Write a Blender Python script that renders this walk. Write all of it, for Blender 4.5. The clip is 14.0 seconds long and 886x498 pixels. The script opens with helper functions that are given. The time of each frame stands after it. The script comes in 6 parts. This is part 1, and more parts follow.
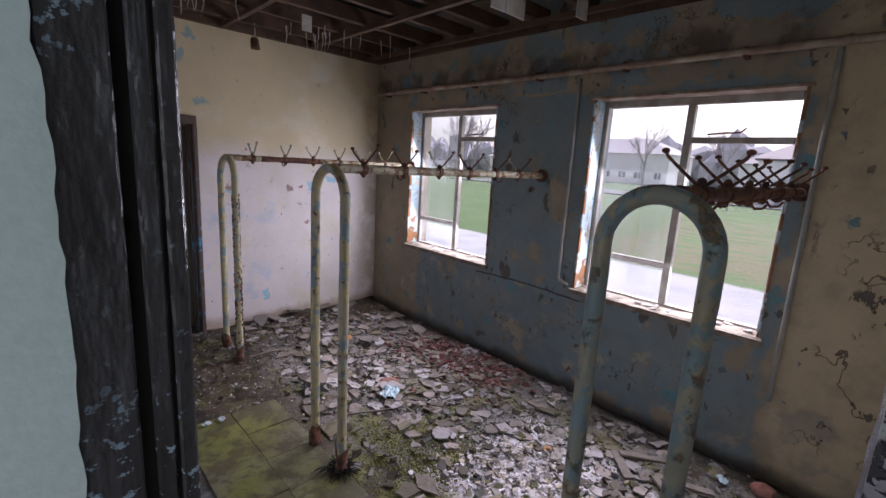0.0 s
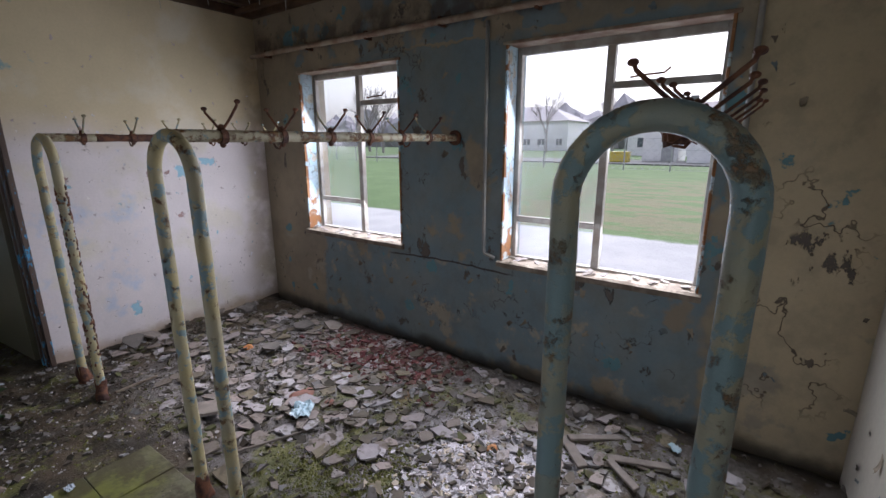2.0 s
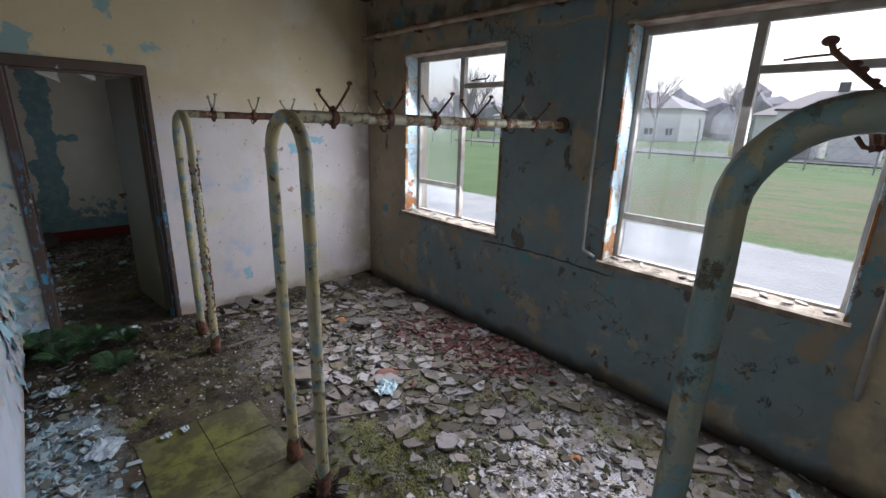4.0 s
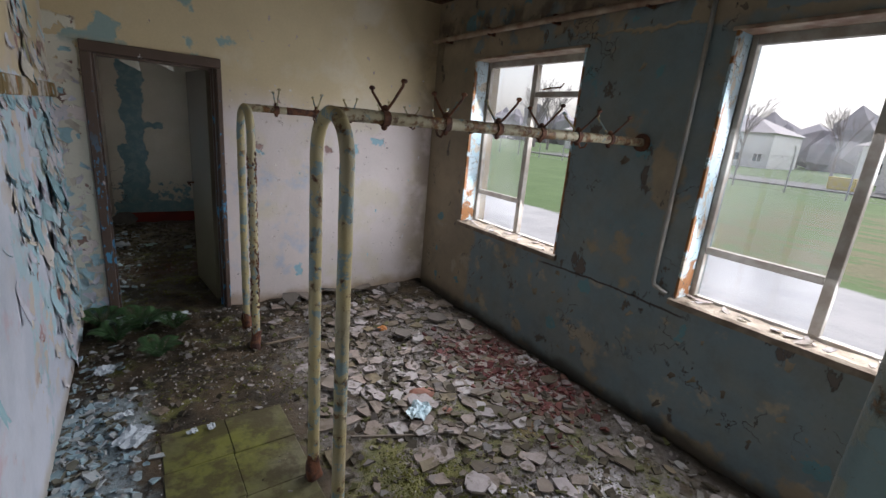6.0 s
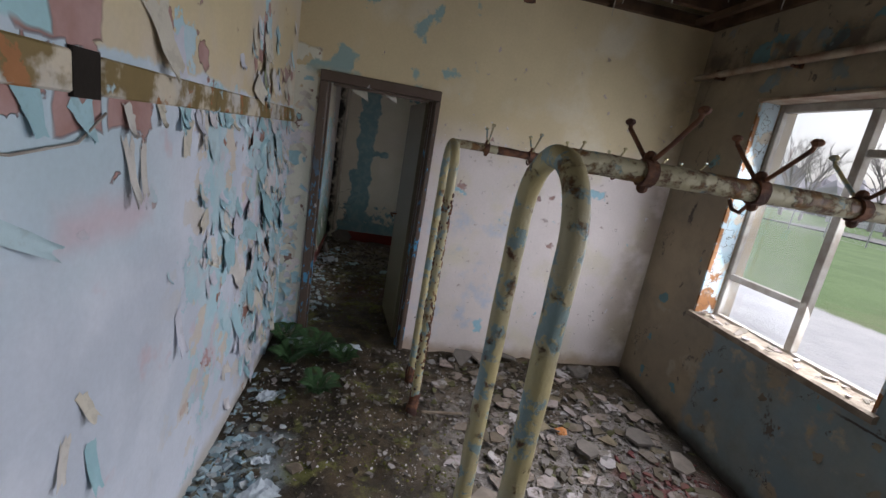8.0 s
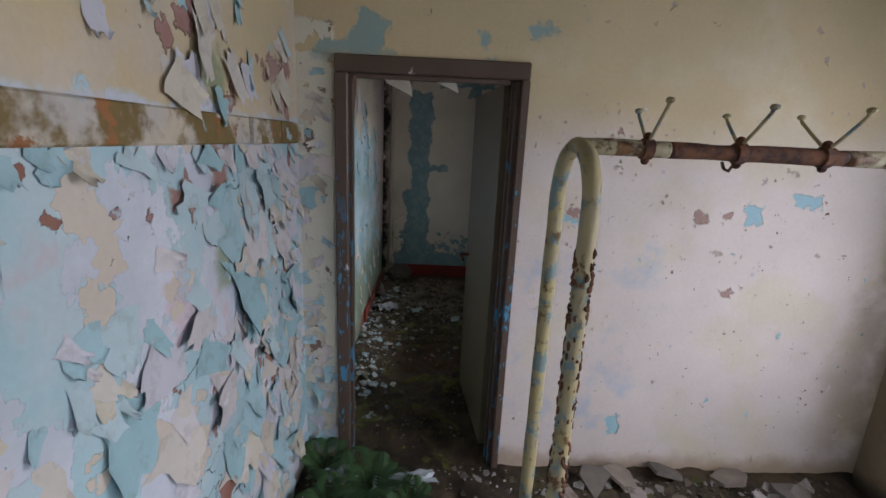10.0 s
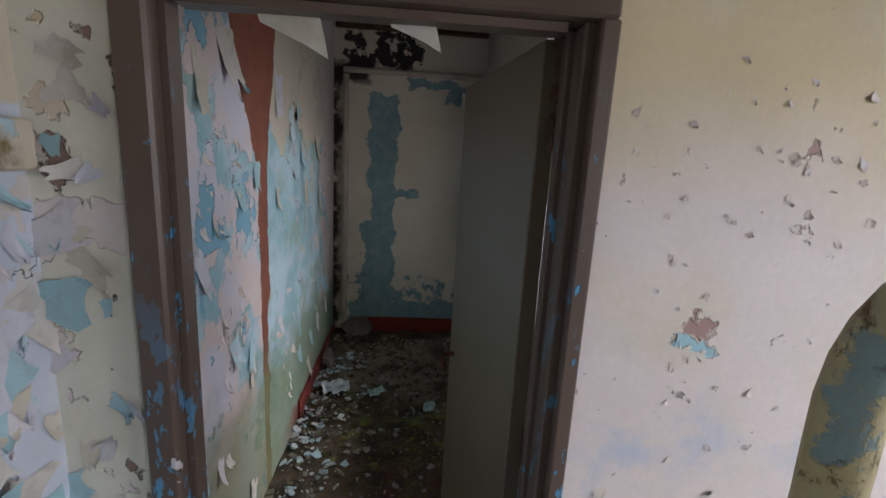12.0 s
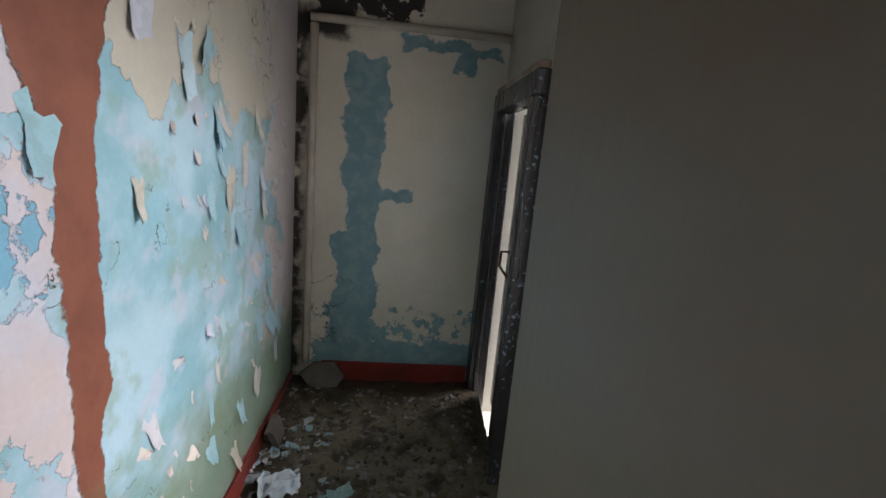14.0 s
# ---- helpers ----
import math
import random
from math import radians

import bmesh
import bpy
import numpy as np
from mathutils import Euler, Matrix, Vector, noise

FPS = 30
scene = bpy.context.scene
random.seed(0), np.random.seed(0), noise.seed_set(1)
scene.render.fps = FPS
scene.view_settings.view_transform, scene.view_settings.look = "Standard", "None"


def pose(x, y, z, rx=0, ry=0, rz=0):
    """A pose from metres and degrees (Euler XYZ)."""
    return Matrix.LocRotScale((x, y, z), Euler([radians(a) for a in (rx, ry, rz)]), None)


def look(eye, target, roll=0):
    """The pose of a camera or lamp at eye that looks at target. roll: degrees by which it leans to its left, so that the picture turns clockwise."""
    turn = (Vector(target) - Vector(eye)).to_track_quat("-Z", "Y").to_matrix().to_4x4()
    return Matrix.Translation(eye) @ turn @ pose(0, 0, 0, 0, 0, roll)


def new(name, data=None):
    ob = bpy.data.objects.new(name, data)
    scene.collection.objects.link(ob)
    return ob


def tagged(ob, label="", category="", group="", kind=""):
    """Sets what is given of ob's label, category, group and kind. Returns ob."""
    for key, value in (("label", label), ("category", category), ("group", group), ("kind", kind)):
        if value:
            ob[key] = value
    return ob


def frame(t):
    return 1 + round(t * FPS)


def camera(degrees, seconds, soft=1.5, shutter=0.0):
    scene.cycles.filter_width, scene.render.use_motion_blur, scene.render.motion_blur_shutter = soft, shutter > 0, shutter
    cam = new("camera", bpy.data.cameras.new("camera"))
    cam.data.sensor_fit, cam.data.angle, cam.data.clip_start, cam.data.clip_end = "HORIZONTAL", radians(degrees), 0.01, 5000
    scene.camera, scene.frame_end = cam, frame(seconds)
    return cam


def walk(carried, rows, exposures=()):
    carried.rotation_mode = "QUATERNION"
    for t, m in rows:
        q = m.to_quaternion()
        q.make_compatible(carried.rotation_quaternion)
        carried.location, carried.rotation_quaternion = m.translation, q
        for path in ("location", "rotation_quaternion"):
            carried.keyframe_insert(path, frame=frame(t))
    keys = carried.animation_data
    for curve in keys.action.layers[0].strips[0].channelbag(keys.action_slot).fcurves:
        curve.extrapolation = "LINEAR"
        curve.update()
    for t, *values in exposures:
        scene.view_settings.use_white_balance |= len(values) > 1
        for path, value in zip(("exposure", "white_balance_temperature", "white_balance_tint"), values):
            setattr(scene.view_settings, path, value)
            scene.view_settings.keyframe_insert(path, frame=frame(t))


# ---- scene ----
cam = camera(90.3, 14.0)
PATH = [
    (0, (-0.147, 0.559, 1.74), (1.209, 1.978, 1.353), 3.4),
    (0.5, (-0.108, 0.646, 1.723), (1.431, 1.863, 1.336), 4.4),
    (1, (-0.04, 0.72, 1.698), (1.52, 1.903, 1.286), 1.7),
    (1.5, (0.121, 0.784, 1.666), (1.705, 1.925, 1.233), -1.0),
    (2, (0.23, 0.845, 1.654), (1.811, 1.974, 1.178), -0.1),
    (2.5, (0.29, 0.872, 1.639), (1.813, 2.068, 1.141), -0.2),
    (3, (0.308, 0.896, 1.642), (1.786, 2.136, 1.116), 1.0),
    (3.5, (0.293, 0.921, 1.652), (1.7, 2.233, 1.105), 0.9),
    (4, (0.263, 0.94, 1.664), (1.574, 2.347, 1.117), 1.7),
    (4.2, (0.256, 0.943, 1.657), (1.476, 2.432, 1.117), 1.1),
    (6.3, (0.484, 1.158, 1.658), (1.588, 2.742, 1.134), 5.4),
    (6.5, (0.516, 1.239, 1.662), (1.594, 2.839, 1.135), 5.4),
    (7, (0.531, 1.377, 1.68), (1.378, 3.102, 1.127), 5.3),
    (7.5, (0.587, 1.542, 1.67), (1.084, 3.42, 1.194), 5.3),
    (8, (0.64, 1.733, 1.662), (0.966, 3.652, 1.203), 9.8),
    (8.2, (0.639, 1.835, 1.636), (0.864, 3.766, 1.165), 8.7),
    (10.3, (0.622, 3.203, 1.676), (0.662, 5.146, 1.205), 2.5),
    (10.5, (0.626, 3.338, 1.666), (0.707, 5.282, 1.205), 3.0),
    (11, (0.668, 3.628, 1.665), (0.756, 5.574, 1.213), 3.3),
    (11.5, (0.68, 3.914, 1.671), (0.768, 5.867, 1.247), 3.3),
    (12, (0.651, 4.188, 1.694), (0.811, 6.139, 1.288), 3.2),
    (12.5, (0.679, 4.453, 1.67), (0.869, 6.406, 1.283), 2.8),
    (13, (0.718, 4.729, 1.663), (0.918, 6.685, 1.295), 3.0),
    (13.5, (0.711, 4.965, 1.621), (0.909, 6.92, 1.245), 3.5),
    (14, (0.666, 5.24, 1.618), (0.864, 7.191, 1.222), 5.1),
]
EXPOSURES = [(0.0, 1.70, 6050, 27), (1.5, 1.64, 5950, 21), (3.0, 1.60, 5950, 15), (4.0, 1.50, 5950, 13), (6.5, 1.47, 6400, 15), (8.0, 1.54, 6300, 15), (10.3, 1.80, 6350, 17), (11.5, 2.0, 6400, 16), (12.5, 2.2, 6300, 14), (13.0, 2.35, 6200, 12), (14.0, 2.85, 6250, 13)]
walk(cam, [(t, look(eye, target, roll)) for t, eye, target, roll in PATH], EXPOSURES)

# ---- world, sun, exposure ----
world = bpy.data.worlds.new("overcast_sky")
scene.world = world
world.use_nodes = True
wt = world.node_tree
wt.nodes.clear()
sky = wt.nodes.new("ShaderNodeTexSky")
sky.sky_type = "NISHITA"
sky.sun_disc = False
sky.sun_elevation = radians(42)
sky.sun_rotation = radians(100)
sky.air_density, sky.dust_density, sky.ozone_density = 1.4, 4.0, 1.5
hsv = wt.nodes.new("ShaderNodeHueSaturation")
hsv.inputs["Saturation"].default_value = 0.22
bg = wt.nodes.new("ShaderNodeBackground")
bg.inputs["Strength"].default_value = 0.085
wo = wt.nodes.new("ShaderNodeOutputWorld")
wt.links.new(sky.outputs[0], hsv.inputs["Color"])
wt.links.new(hsv.outputs[0], bg.inputs["Color"])
wt.links.new(bg.outputs[0], wo.inputs["Surface"])
sun = new("sun", bpy.data.lights.new("sun", "SUN"))
sun.data.energy, sun.data.angle, sun.data.color = 0.75, radians(25), (1.0, 0.97, 0.93)
sun.matrix_world = look((30, 8, 28), (0, 0, 0))


def window_light(y0, y1, z0, z1, x, watts):
    """The sky's light through one window opening: two strips that face in and down, as the sky is above."""
    h = (z1 - z0) / 2
    for i in range(2):
        z = z0 + h * (i + 0.5)
        lamp = new("window_light", bpy.data.lights.new("window_light", "AREA"))
        lamp.data.shape, lamp.data.size, lamp.data.size_y = "RECTANGLE", y1 - y0, h
        lamp.data.energy, lamp.data.color = watts / 2, (0.95, 0.98, 1.0)
        lamp.matrix_world = look((x, (y0 + y1) / 2, z), (x - 1, (y0 + y1) / 2, z - 0.62))


window_light(3.24, 4.31, 0.88, 2.20, 3.02, 9.2)
window_light(1.10, 2.21, 0.88, 2.20, 3.02, 9.2)
# lamp in the hidden far part of the passage window, added to brighten the passage
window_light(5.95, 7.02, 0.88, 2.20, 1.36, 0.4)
# added fill lamp in an unseen opening, to brighten the pale hall wall
hall_fill = new("hall_fill_light", bpy.data.lights.new("hall_fill_light", "AREA"))
hall_fill.data.shape, hall_fill.data.size, hall_fill.data.size_y = "RECTANGLE", 1.9, 2.3
hall_fill.data.energy, hall_fill.data.color = 3.4, (0.93, 0.98, 1.0)
hall_fill.matrix_world = look((-1.82, 0.05, 1.3), (-0.8, 0.05, 1.1))


# ---- materials ----
class Paint:
    """A node material under construction: position, noises, masks and mixes."""

    def __init__(self, name, own=False):
        self.mat = bpy.data.materials.new(name)
        self.mat.use_nodes = True
        self.t = self.mat.node_tree
        self.t.nodes.clear()
        if own:
            self.pos = self.node("ShaderNodeTexCoord").outputs["Object"]
        else:
            self.pos = self.node("ShaderNodeNewGeometry").outputs["Position"]
        self.height = None

    def node(self, kind):
        return self.t.nodes.new(kind)

    def put(self, sock, v):
        if isinstance(v, bpy.types.NodeSocket):
            self.t.links.new(v, sock)
        elif isinstance(v, (tuple, list)) and len(v) == 3 and sock.type == "RGBA":
            sock.default_value = (*v, 1)
        else:
            sock.default_value = v

    def math(self, op, a, b=0.0, clamp=False):
        n = self.node("ShaderNodeMath")
        n.operation, n.use_clamp = op, clamp
        self.put(n.inputs[0], a)
        self.put(n.inputs[1], b)
        return n.outputs[0]

    def noise(self, scale, detail=4, rough=0.55, shift=0.0, stretch=(1, 1, 1), color=False):
        m = self.node("ShaderNodeMapping")
        m.inputs["Location"].default_value = (shift, shift * 0.7, shift * 1.3)
        m.inputs["Scale"].default_value = stretch
        self.put(m.inputs["Vector"], self.pos)
        n = self.node("ShaderNodeTexNoise")
        self.put(n.inputs["Vector"], m.outputs[0])
        n.inputs["Scale"].default_value, n.inputs["Detail"].default_value = scale, detail
        n.inputs["Roughness"].default_value = rough
        return n.outputs["Color" if color else "Fac"]

    def cells(self, scale, feature="DISTANCE_TO_EDGE", warp=0.0, shift=0.0):
        v = self.pos
        m = self.node("ShaderNodeMapping")
        m.inputs["Location"].default_value = (shift, shift, shift)
        self.put(m.inputs["Vector"], v)
        v = m.outputs[0]
        if warp:
            mix = self.node("ShaderNodeVectorMath")
            mix.operation = "MULTIPLY_ADD"
            self.put(mix.inputs[0], self.noise(scale * 1.3, 3, color=True, shift=shift + 3))
            mix.inputs[1].default_value = (warp, warp, warp)
            self.put(mix.inputs[2], v)
            v = mix.outputs[0]
        n = self.node("ShaderNodeTexVoronoi")
        n.feature = feature
        n.inputs["Scale"].default_value = scale
        self.put(n.inputs["Vector"], v)
        return n.outputs["Color" if feature == "F1" else "Distance"]

    def axes(self, amp=0.0, scale=4.0, detail=5, shift=0.0):
        v = self.pos
        if amp:
            a = self.node("ShaderNodeVectorMath")
            a.operation = "SUBTRACT"
            self.put(a.inputs[0], self.noise(scale, detail, 0.62, shift, color=True))
            a.inputs[1].default_value = (0.5, 0.5, 0.5)
            m = self.node("ShaderNodeVectorMath")
            m.operation = "MULTIPLY_ADD"
            self.put(m.inputs[0], a.outputs[0])
            m.inputs[1].default_value = (amp, amp, amp)
            self.put(m.inputs[2], v)
            v = m.outputs[0]
        s = self.node("ShaderNodeSeparateXYZ")
        self.put(s.inputs[0], v)
        return s.outputs[0], s.outputs[1], s.outputs[2]

    def step(self, v, at, soft=0.01):
        n = self.node("ShaderNodeMapRange")
        n.interpolation_type = "SMOOTHSTEP"
        self.put(n.inputs["Value"], v)
        n.inputs["From Min"].default_value, n.inputs["From Max"].default_value = at - soft, at + soft
        return n.outputs[0]

    def rect(self, a, z, a0, a1, z0, z1, soft=0.006):
        m = self.math("MINIMUM", self.math("SUBTRACT", a, a0), self.math("SUBTRACT", a1, a))
        k = self.math("MINIMUM", self.math("SUBTRACT", z, z0), self.math("SUBTRACT", z1, z))
        return self.step(self.math("MINIMUM", m, k), 0.0, soft)

    def both(self, a, b):
        return self.math("MULTIPLY", a, b)

    def either(self, a, b):
        return self.math("MAXIMUM", a, b)

    def inv(self, a):
        return self.math("SUBTRACT", 1.0, a)

    def mix(self, fac, a, b, blend="MIX"):
        n = self.node("ShaderNodeMix")
        n.data_type, n.blend_type = "RGBA", blend
        self.put(n.inputs[0], fac)
        self.put(n.inputs[6], a)
        self.put(n.inputs[7], b)
        return n.outputs[2]

    def coat(self, col, mask, paint, rise=0.4):
        """Lays a coat of paint over col where mask is 1, with its edge standing proud."""
        h = self.math("MULTIPLY", mask, rise)
        if self.height is not None:
            h = self.math("ADD", h, self.math("MULTIPLY", self.height, self.math("SUBTRACT", 1.0, self.math("MULTIPLY", mask, 0.97))))
        self.height = h
        return self.mix(mask, col, paint)

    def relief(self, h, k):
        h = self.math("MULTIPLY", h, k)
        self.height = h if self.height is None else self.math("ADD", self.height, h)

    def tone(self, col, scale, amount, shift=0.0):
        """Uneven tone at one scale."""
        n = self.math("MULTIPLY_ADD", self.noise(scale, 5, 0.6, shift), amount)
        n.node.inputs[2].default_value = 1 - amount / 2
        return self.mix(1.0, col, n, "MULTIPLY")

    def done(self, col, rough=0.8, bump=0.004, metal=0.0, strength=1.0, spec=0.4):
        p = self.node("ShaderNodeBsdfPrincipled")
        self.put(p.inputs["Base Color"], col)
        self.put(p.inputs["Roughness"], rough)
        self.put(p.inputs["Metallic"], metal)
        p.inputs["Specular IOR Level"].default_value = spec
        if self.height is not None:
            b = self.node("ShaderNodeBump")
            b.inputs["Distance"].default_value, b.inputs["Strength"].default_value = bump, strength
            self.put(b.inputs["Height"], self.height)
            self.put(p.inputs["Normal"], b.outputs[0])
        o = self.node("ShaderNodeOutputMaterial")
        self.t.links.new(p.outputs[0], o.inputs["Surface"])
        return self.mat


CREAM = (0.63, 0.525, 0.335)
ROSE = (0.74, 0.67, 0.66)
LILAC = (0.65, 0.69, 0.79)
SKYBLUE = (0.40, 0.60, 0.68)
TEAL = (0.13, 0.27, 0.31)
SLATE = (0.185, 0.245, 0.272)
PLASTER = (0.27, 0.12, 0.09)
FOOT_DARK = (0.06, 0.05, 0.04)


def finish_wall(p, col, rough=0.75):
    col = p.tone(col, 2.2, 0.35, 7.0)
    col = p.tone(col, 60.0, 0.18, 2.0)
    p.relief(p.noise(90, 4), 0.10)
    p.relief(p.noise(7, 3), 0.5)
    return p.done(col, rough, 0.005)


def crackle(p, col, scale, where, width=0.004, shift=0.0, tint=(0.05, 0.04, 0.035)):
    n = p.math("ABSOLUTE", p.math("SUBTRACT", p.noise(scale, 5, 0.6, shift + 90), 0.5))
    line = p.both(p.inv(p.step(n, width, width * 0.6)), where)
    p.relief(line, -0.6)
    return p.mix(line, col, tint)


def mat_east():
    p = Paint("window_wall_paint")
    x, y, z = p.axes(0.16, 5.0, 7)
    xb, yb, zb = p.axes(0.55, 1.7, 4, 5.0)
    # cream mixed darker than on other walls, to carry this wall's backlight
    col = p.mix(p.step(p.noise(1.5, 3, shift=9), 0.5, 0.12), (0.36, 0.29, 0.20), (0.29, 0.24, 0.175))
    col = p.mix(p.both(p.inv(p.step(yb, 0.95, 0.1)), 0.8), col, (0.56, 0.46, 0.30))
    blue = p.rect(yb, zb, 1.0, 4.15, -0.6, 2.30, 0.03)
    blue = p.either(blue, p.rect(y, z, 2.42, 3.10, 0.75, 2.30))
    blue = p.either(blue, p.both(p.step(p.noise(2.1, 4, shift=4), 0.52), p.rect(yb, z, 0.4, 4.9, 2.32, 3.2)))
    blue = p.both(blue, p.inv(p.step(p.noise(1.9, 5, 0.6, shift=14), 0.60, 0.03)))
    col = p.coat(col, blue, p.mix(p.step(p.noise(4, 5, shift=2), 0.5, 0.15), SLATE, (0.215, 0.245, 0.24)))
    teal = p.both(p.step(p.noise(4.3, 5, shift=21), 0.66), p.rect(yb, z, 0.3, 4.8, 0.1, 2.9))
    col = p.coat(col, teal, TEAL, 0.3)
    peel = p.step(p.noise(4.6, 8, 0.7, shift=31, stretch=(1, 1, 0.6)), 0.615, 0.008)
    peel = p.both(peel, p.math("MAXIMUM", p.step(y, 0.9, 0.1), p.step(p.noise(2.2, 3, shift=35), 0.55, 0.02)))
    col = p.coat(col, peel, (0.12, 0.10, 0.085), -0.9)
    worn = p.both(p.step(p.noise(3.4, 6, 0.6, shift=3), 0.60, 0.04), p.rect(y, z, 0.2, 4.9, 0.0, 0.75))
    col = p.coat(col, worn, (0.38, 0.33, 0.25), 0.3)
    # stained foot of the wall, with the dark floor gap painted in
    foot_band = p.both(p.inv(p.step(z, 0.05, 0.05)), 0.85)
    col = p.mix(foot_band, col, FOOT_DARK)
    soot = p.both(p.step(p.noise(5, 5, shift=41), 0.5, 0.1), p.rect(y, z, 0, 5.2, 2.42, 2.62, 0.06))
    col = p.mix(p.both(soot, 0.75), col, (0.07, 0.045, 0.035))
    mott = p.step(p.noise(6, 6, 0.65, shift=51), 0.55, 0.12)
    col = p.mix(p.both(mott, 0.25), col, (0.13, 0.125, 0.11))
    sag = p.math("ADD", p.axes(0.05, 6, 4, 3.0)[2], p.math("MULTIPLY", p.math("ABSOLUTE", p.math("SUBTRACT", y, 2.8)), 0.03))
    hair = p.both(p.inv(p.step(p.math("ABSOLUTE", p.math("SUBTRACT", sag, 0.755)), 0.006, 0.003)), p.rect(y, z, 2.2, 3.3, 0.3, 1.2, 0.05))
    col = p.mix(hair, col, (0.05, 0.04, 0.035))
    split = p.both(p.step(p.noise(2.2, 3, shift=203), 0.58, 0.03), p.rect(y, z, 0.95, 4.9, 0.12, 2.75, 0.05))
    col = crackle(p, col, 4.0, split, 0.004, 8.0, (0.06, 0.045, 0.04))
    col = crackle(p, col, 1.7, p.rect(yb, z, 0.45, 0.78, 0.3, 1.5, 0.08), 0.004, 3.0, (0.13, 0.10, 0.07))
    return finish_wall(p, col, 0.6)


def mat_north():
    p = Paint("door_wall_paint")
    x, y, z = p.axes(0.10, 6.0, 6)
    xb, yb, zb = p.axes(0.5, 1.4, 3, 5.0)
    col = p.mix(p.step(zb, 1.72, 0.16), ROSE, CREAM)
    col = p.mix(p.both(p.step(p.noise(2.3, 4, shift=8), 0.60, 0.08), 0.7), col, (0.68, 0.62, 0.50))
    bluish = p.both(p.step(p.noise(5.5, 5, shift=3), 0.60, 0.10), p.rect(xb, zb, 0.95, 1.7, 0.2, 1.3, 0.1))
    col = p.mix(p.both(bluish, 0.7), col, (0.48, 0.56, 0.70))
    chip = p.both(p.step(p.noise(7.0, 6, 0.6, shift=13), 0.70, 0.006), p.rect(xb, zb, 0.0, 3.0, 0.3, 2.3, 0.05))
    col = p.coat(col, chip, p.mix(p.step(p.noise(3, 2, shift=6), 0.5, 0.02), (0.30, 0.52, 0.60), (0.33, 0.26, 0.26)), -0.8)
    speck = p.both(p.step(p.noise(34, 4, 0.6, shift=17), 0.70, 0.01), p.inv(p.step(zb, 1.7, 0.1)))
    speck = p.both(speck, p.step(p.noise(1.6, 3, shift=27), 0.45, 0.06))
    col = p.coat(col, speck, (0.14, 0.11, 0.10), -0.6)
    blot = p.both(p.step(p.noise(13, 6, 0.65, shift=63), 0.68, 0.008), p.rect(xb, zb, 0.9, 3.0, 0.1, 2.6, 0.1))
    col = p.coat(col, blot, (0.50, 0.41, 0.40), -0.8)
    xs, ys, zs = p.axes(0.13, 17.0, 5, 41.0)
    bluechip = p.either(p.rect(xs, zs, 2.05, 2.13, 1.36, 1.45), p.either(p.rect(xs, zs, 1.55, 1.61, 0.23, 0.33), p.rect(xs, zs, 2.26, 2.40, 1.45, 1.50)))
    bluechip = p.either(bluechip, p.rect(xs, zs, 1.20, 1.29, 1.33, 1.355))
    col = p.coat(col, bluechip, (0.34, 0.56, 0.66), -0.6)
    brown = p.either(p.rect(xs, zs, 1.81, 1.88, 1.35, 1.41), p.either(p.rect(xs, zs, 1.95, 1.99, 1.37, 1.41), p.rect(xs, zs, 1.22, 1.28, 1.36, 1.40)))
    brown = p.either(brown, p.either(p.rect(xs, zs, 1.41, 1.435, 1.72, 1.76), p.rect(xs, zs, 2.0, 2.06, 1.0, 1.03)))
    col = p.coat(col, brown, (0.40, 0.26, 0.24), -0.8)
    strip = p.rect(x, z, -0.2, 0.16, 0.0, 2.15, 0.01)
    col = p.coat(col, p.both(strip, p.step(p.noise(8, 5, shift=23), 0.41, 0.01)), (0.72, 0.71, 0.62), 0.8)
    col = p.coat(col, p.both(strip, p.step(p.noise(10, 6, shift=33), 0.63, 0.01)), (0.30, 0.20, 0.17), -1.0)
    col = p.coat(col, p.both(p.rect(x, z, -0.2, 0.14, 0.1, 0.6), p.step(p.noise(7, 4, shift=43), 0.5)), (0.46, 0.60, 0.62), 0.3)
    top = p.both(p.step(p.noise(3.4, 5, shift=61), 0.58, 0.02), p.rect(x, z, 0.0, 1.3, 2.0, 2.9, 0.05))
    col = p.coat(col, top, (0.30, 0.42, 0.42), -0.3)
    low = p.inv(p.step(p.math("ADD", z, p.math("MULTIPLY", p.noise(5, 5, shift=19), 0.16)), 0.17, 0.05))
    col = p.mix(p.both(low, 0.7), col, (0.36, 0.25, 0.15))
    # shading towards the window-wall corner, painted as a broken brown tint
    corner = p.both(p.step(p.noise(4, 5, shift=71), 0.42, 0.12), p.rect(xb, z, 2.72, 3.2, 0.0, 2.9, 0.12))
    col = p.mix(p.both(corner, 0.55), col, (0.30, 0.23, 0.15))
    return finish_wall(p, col, 0.62)


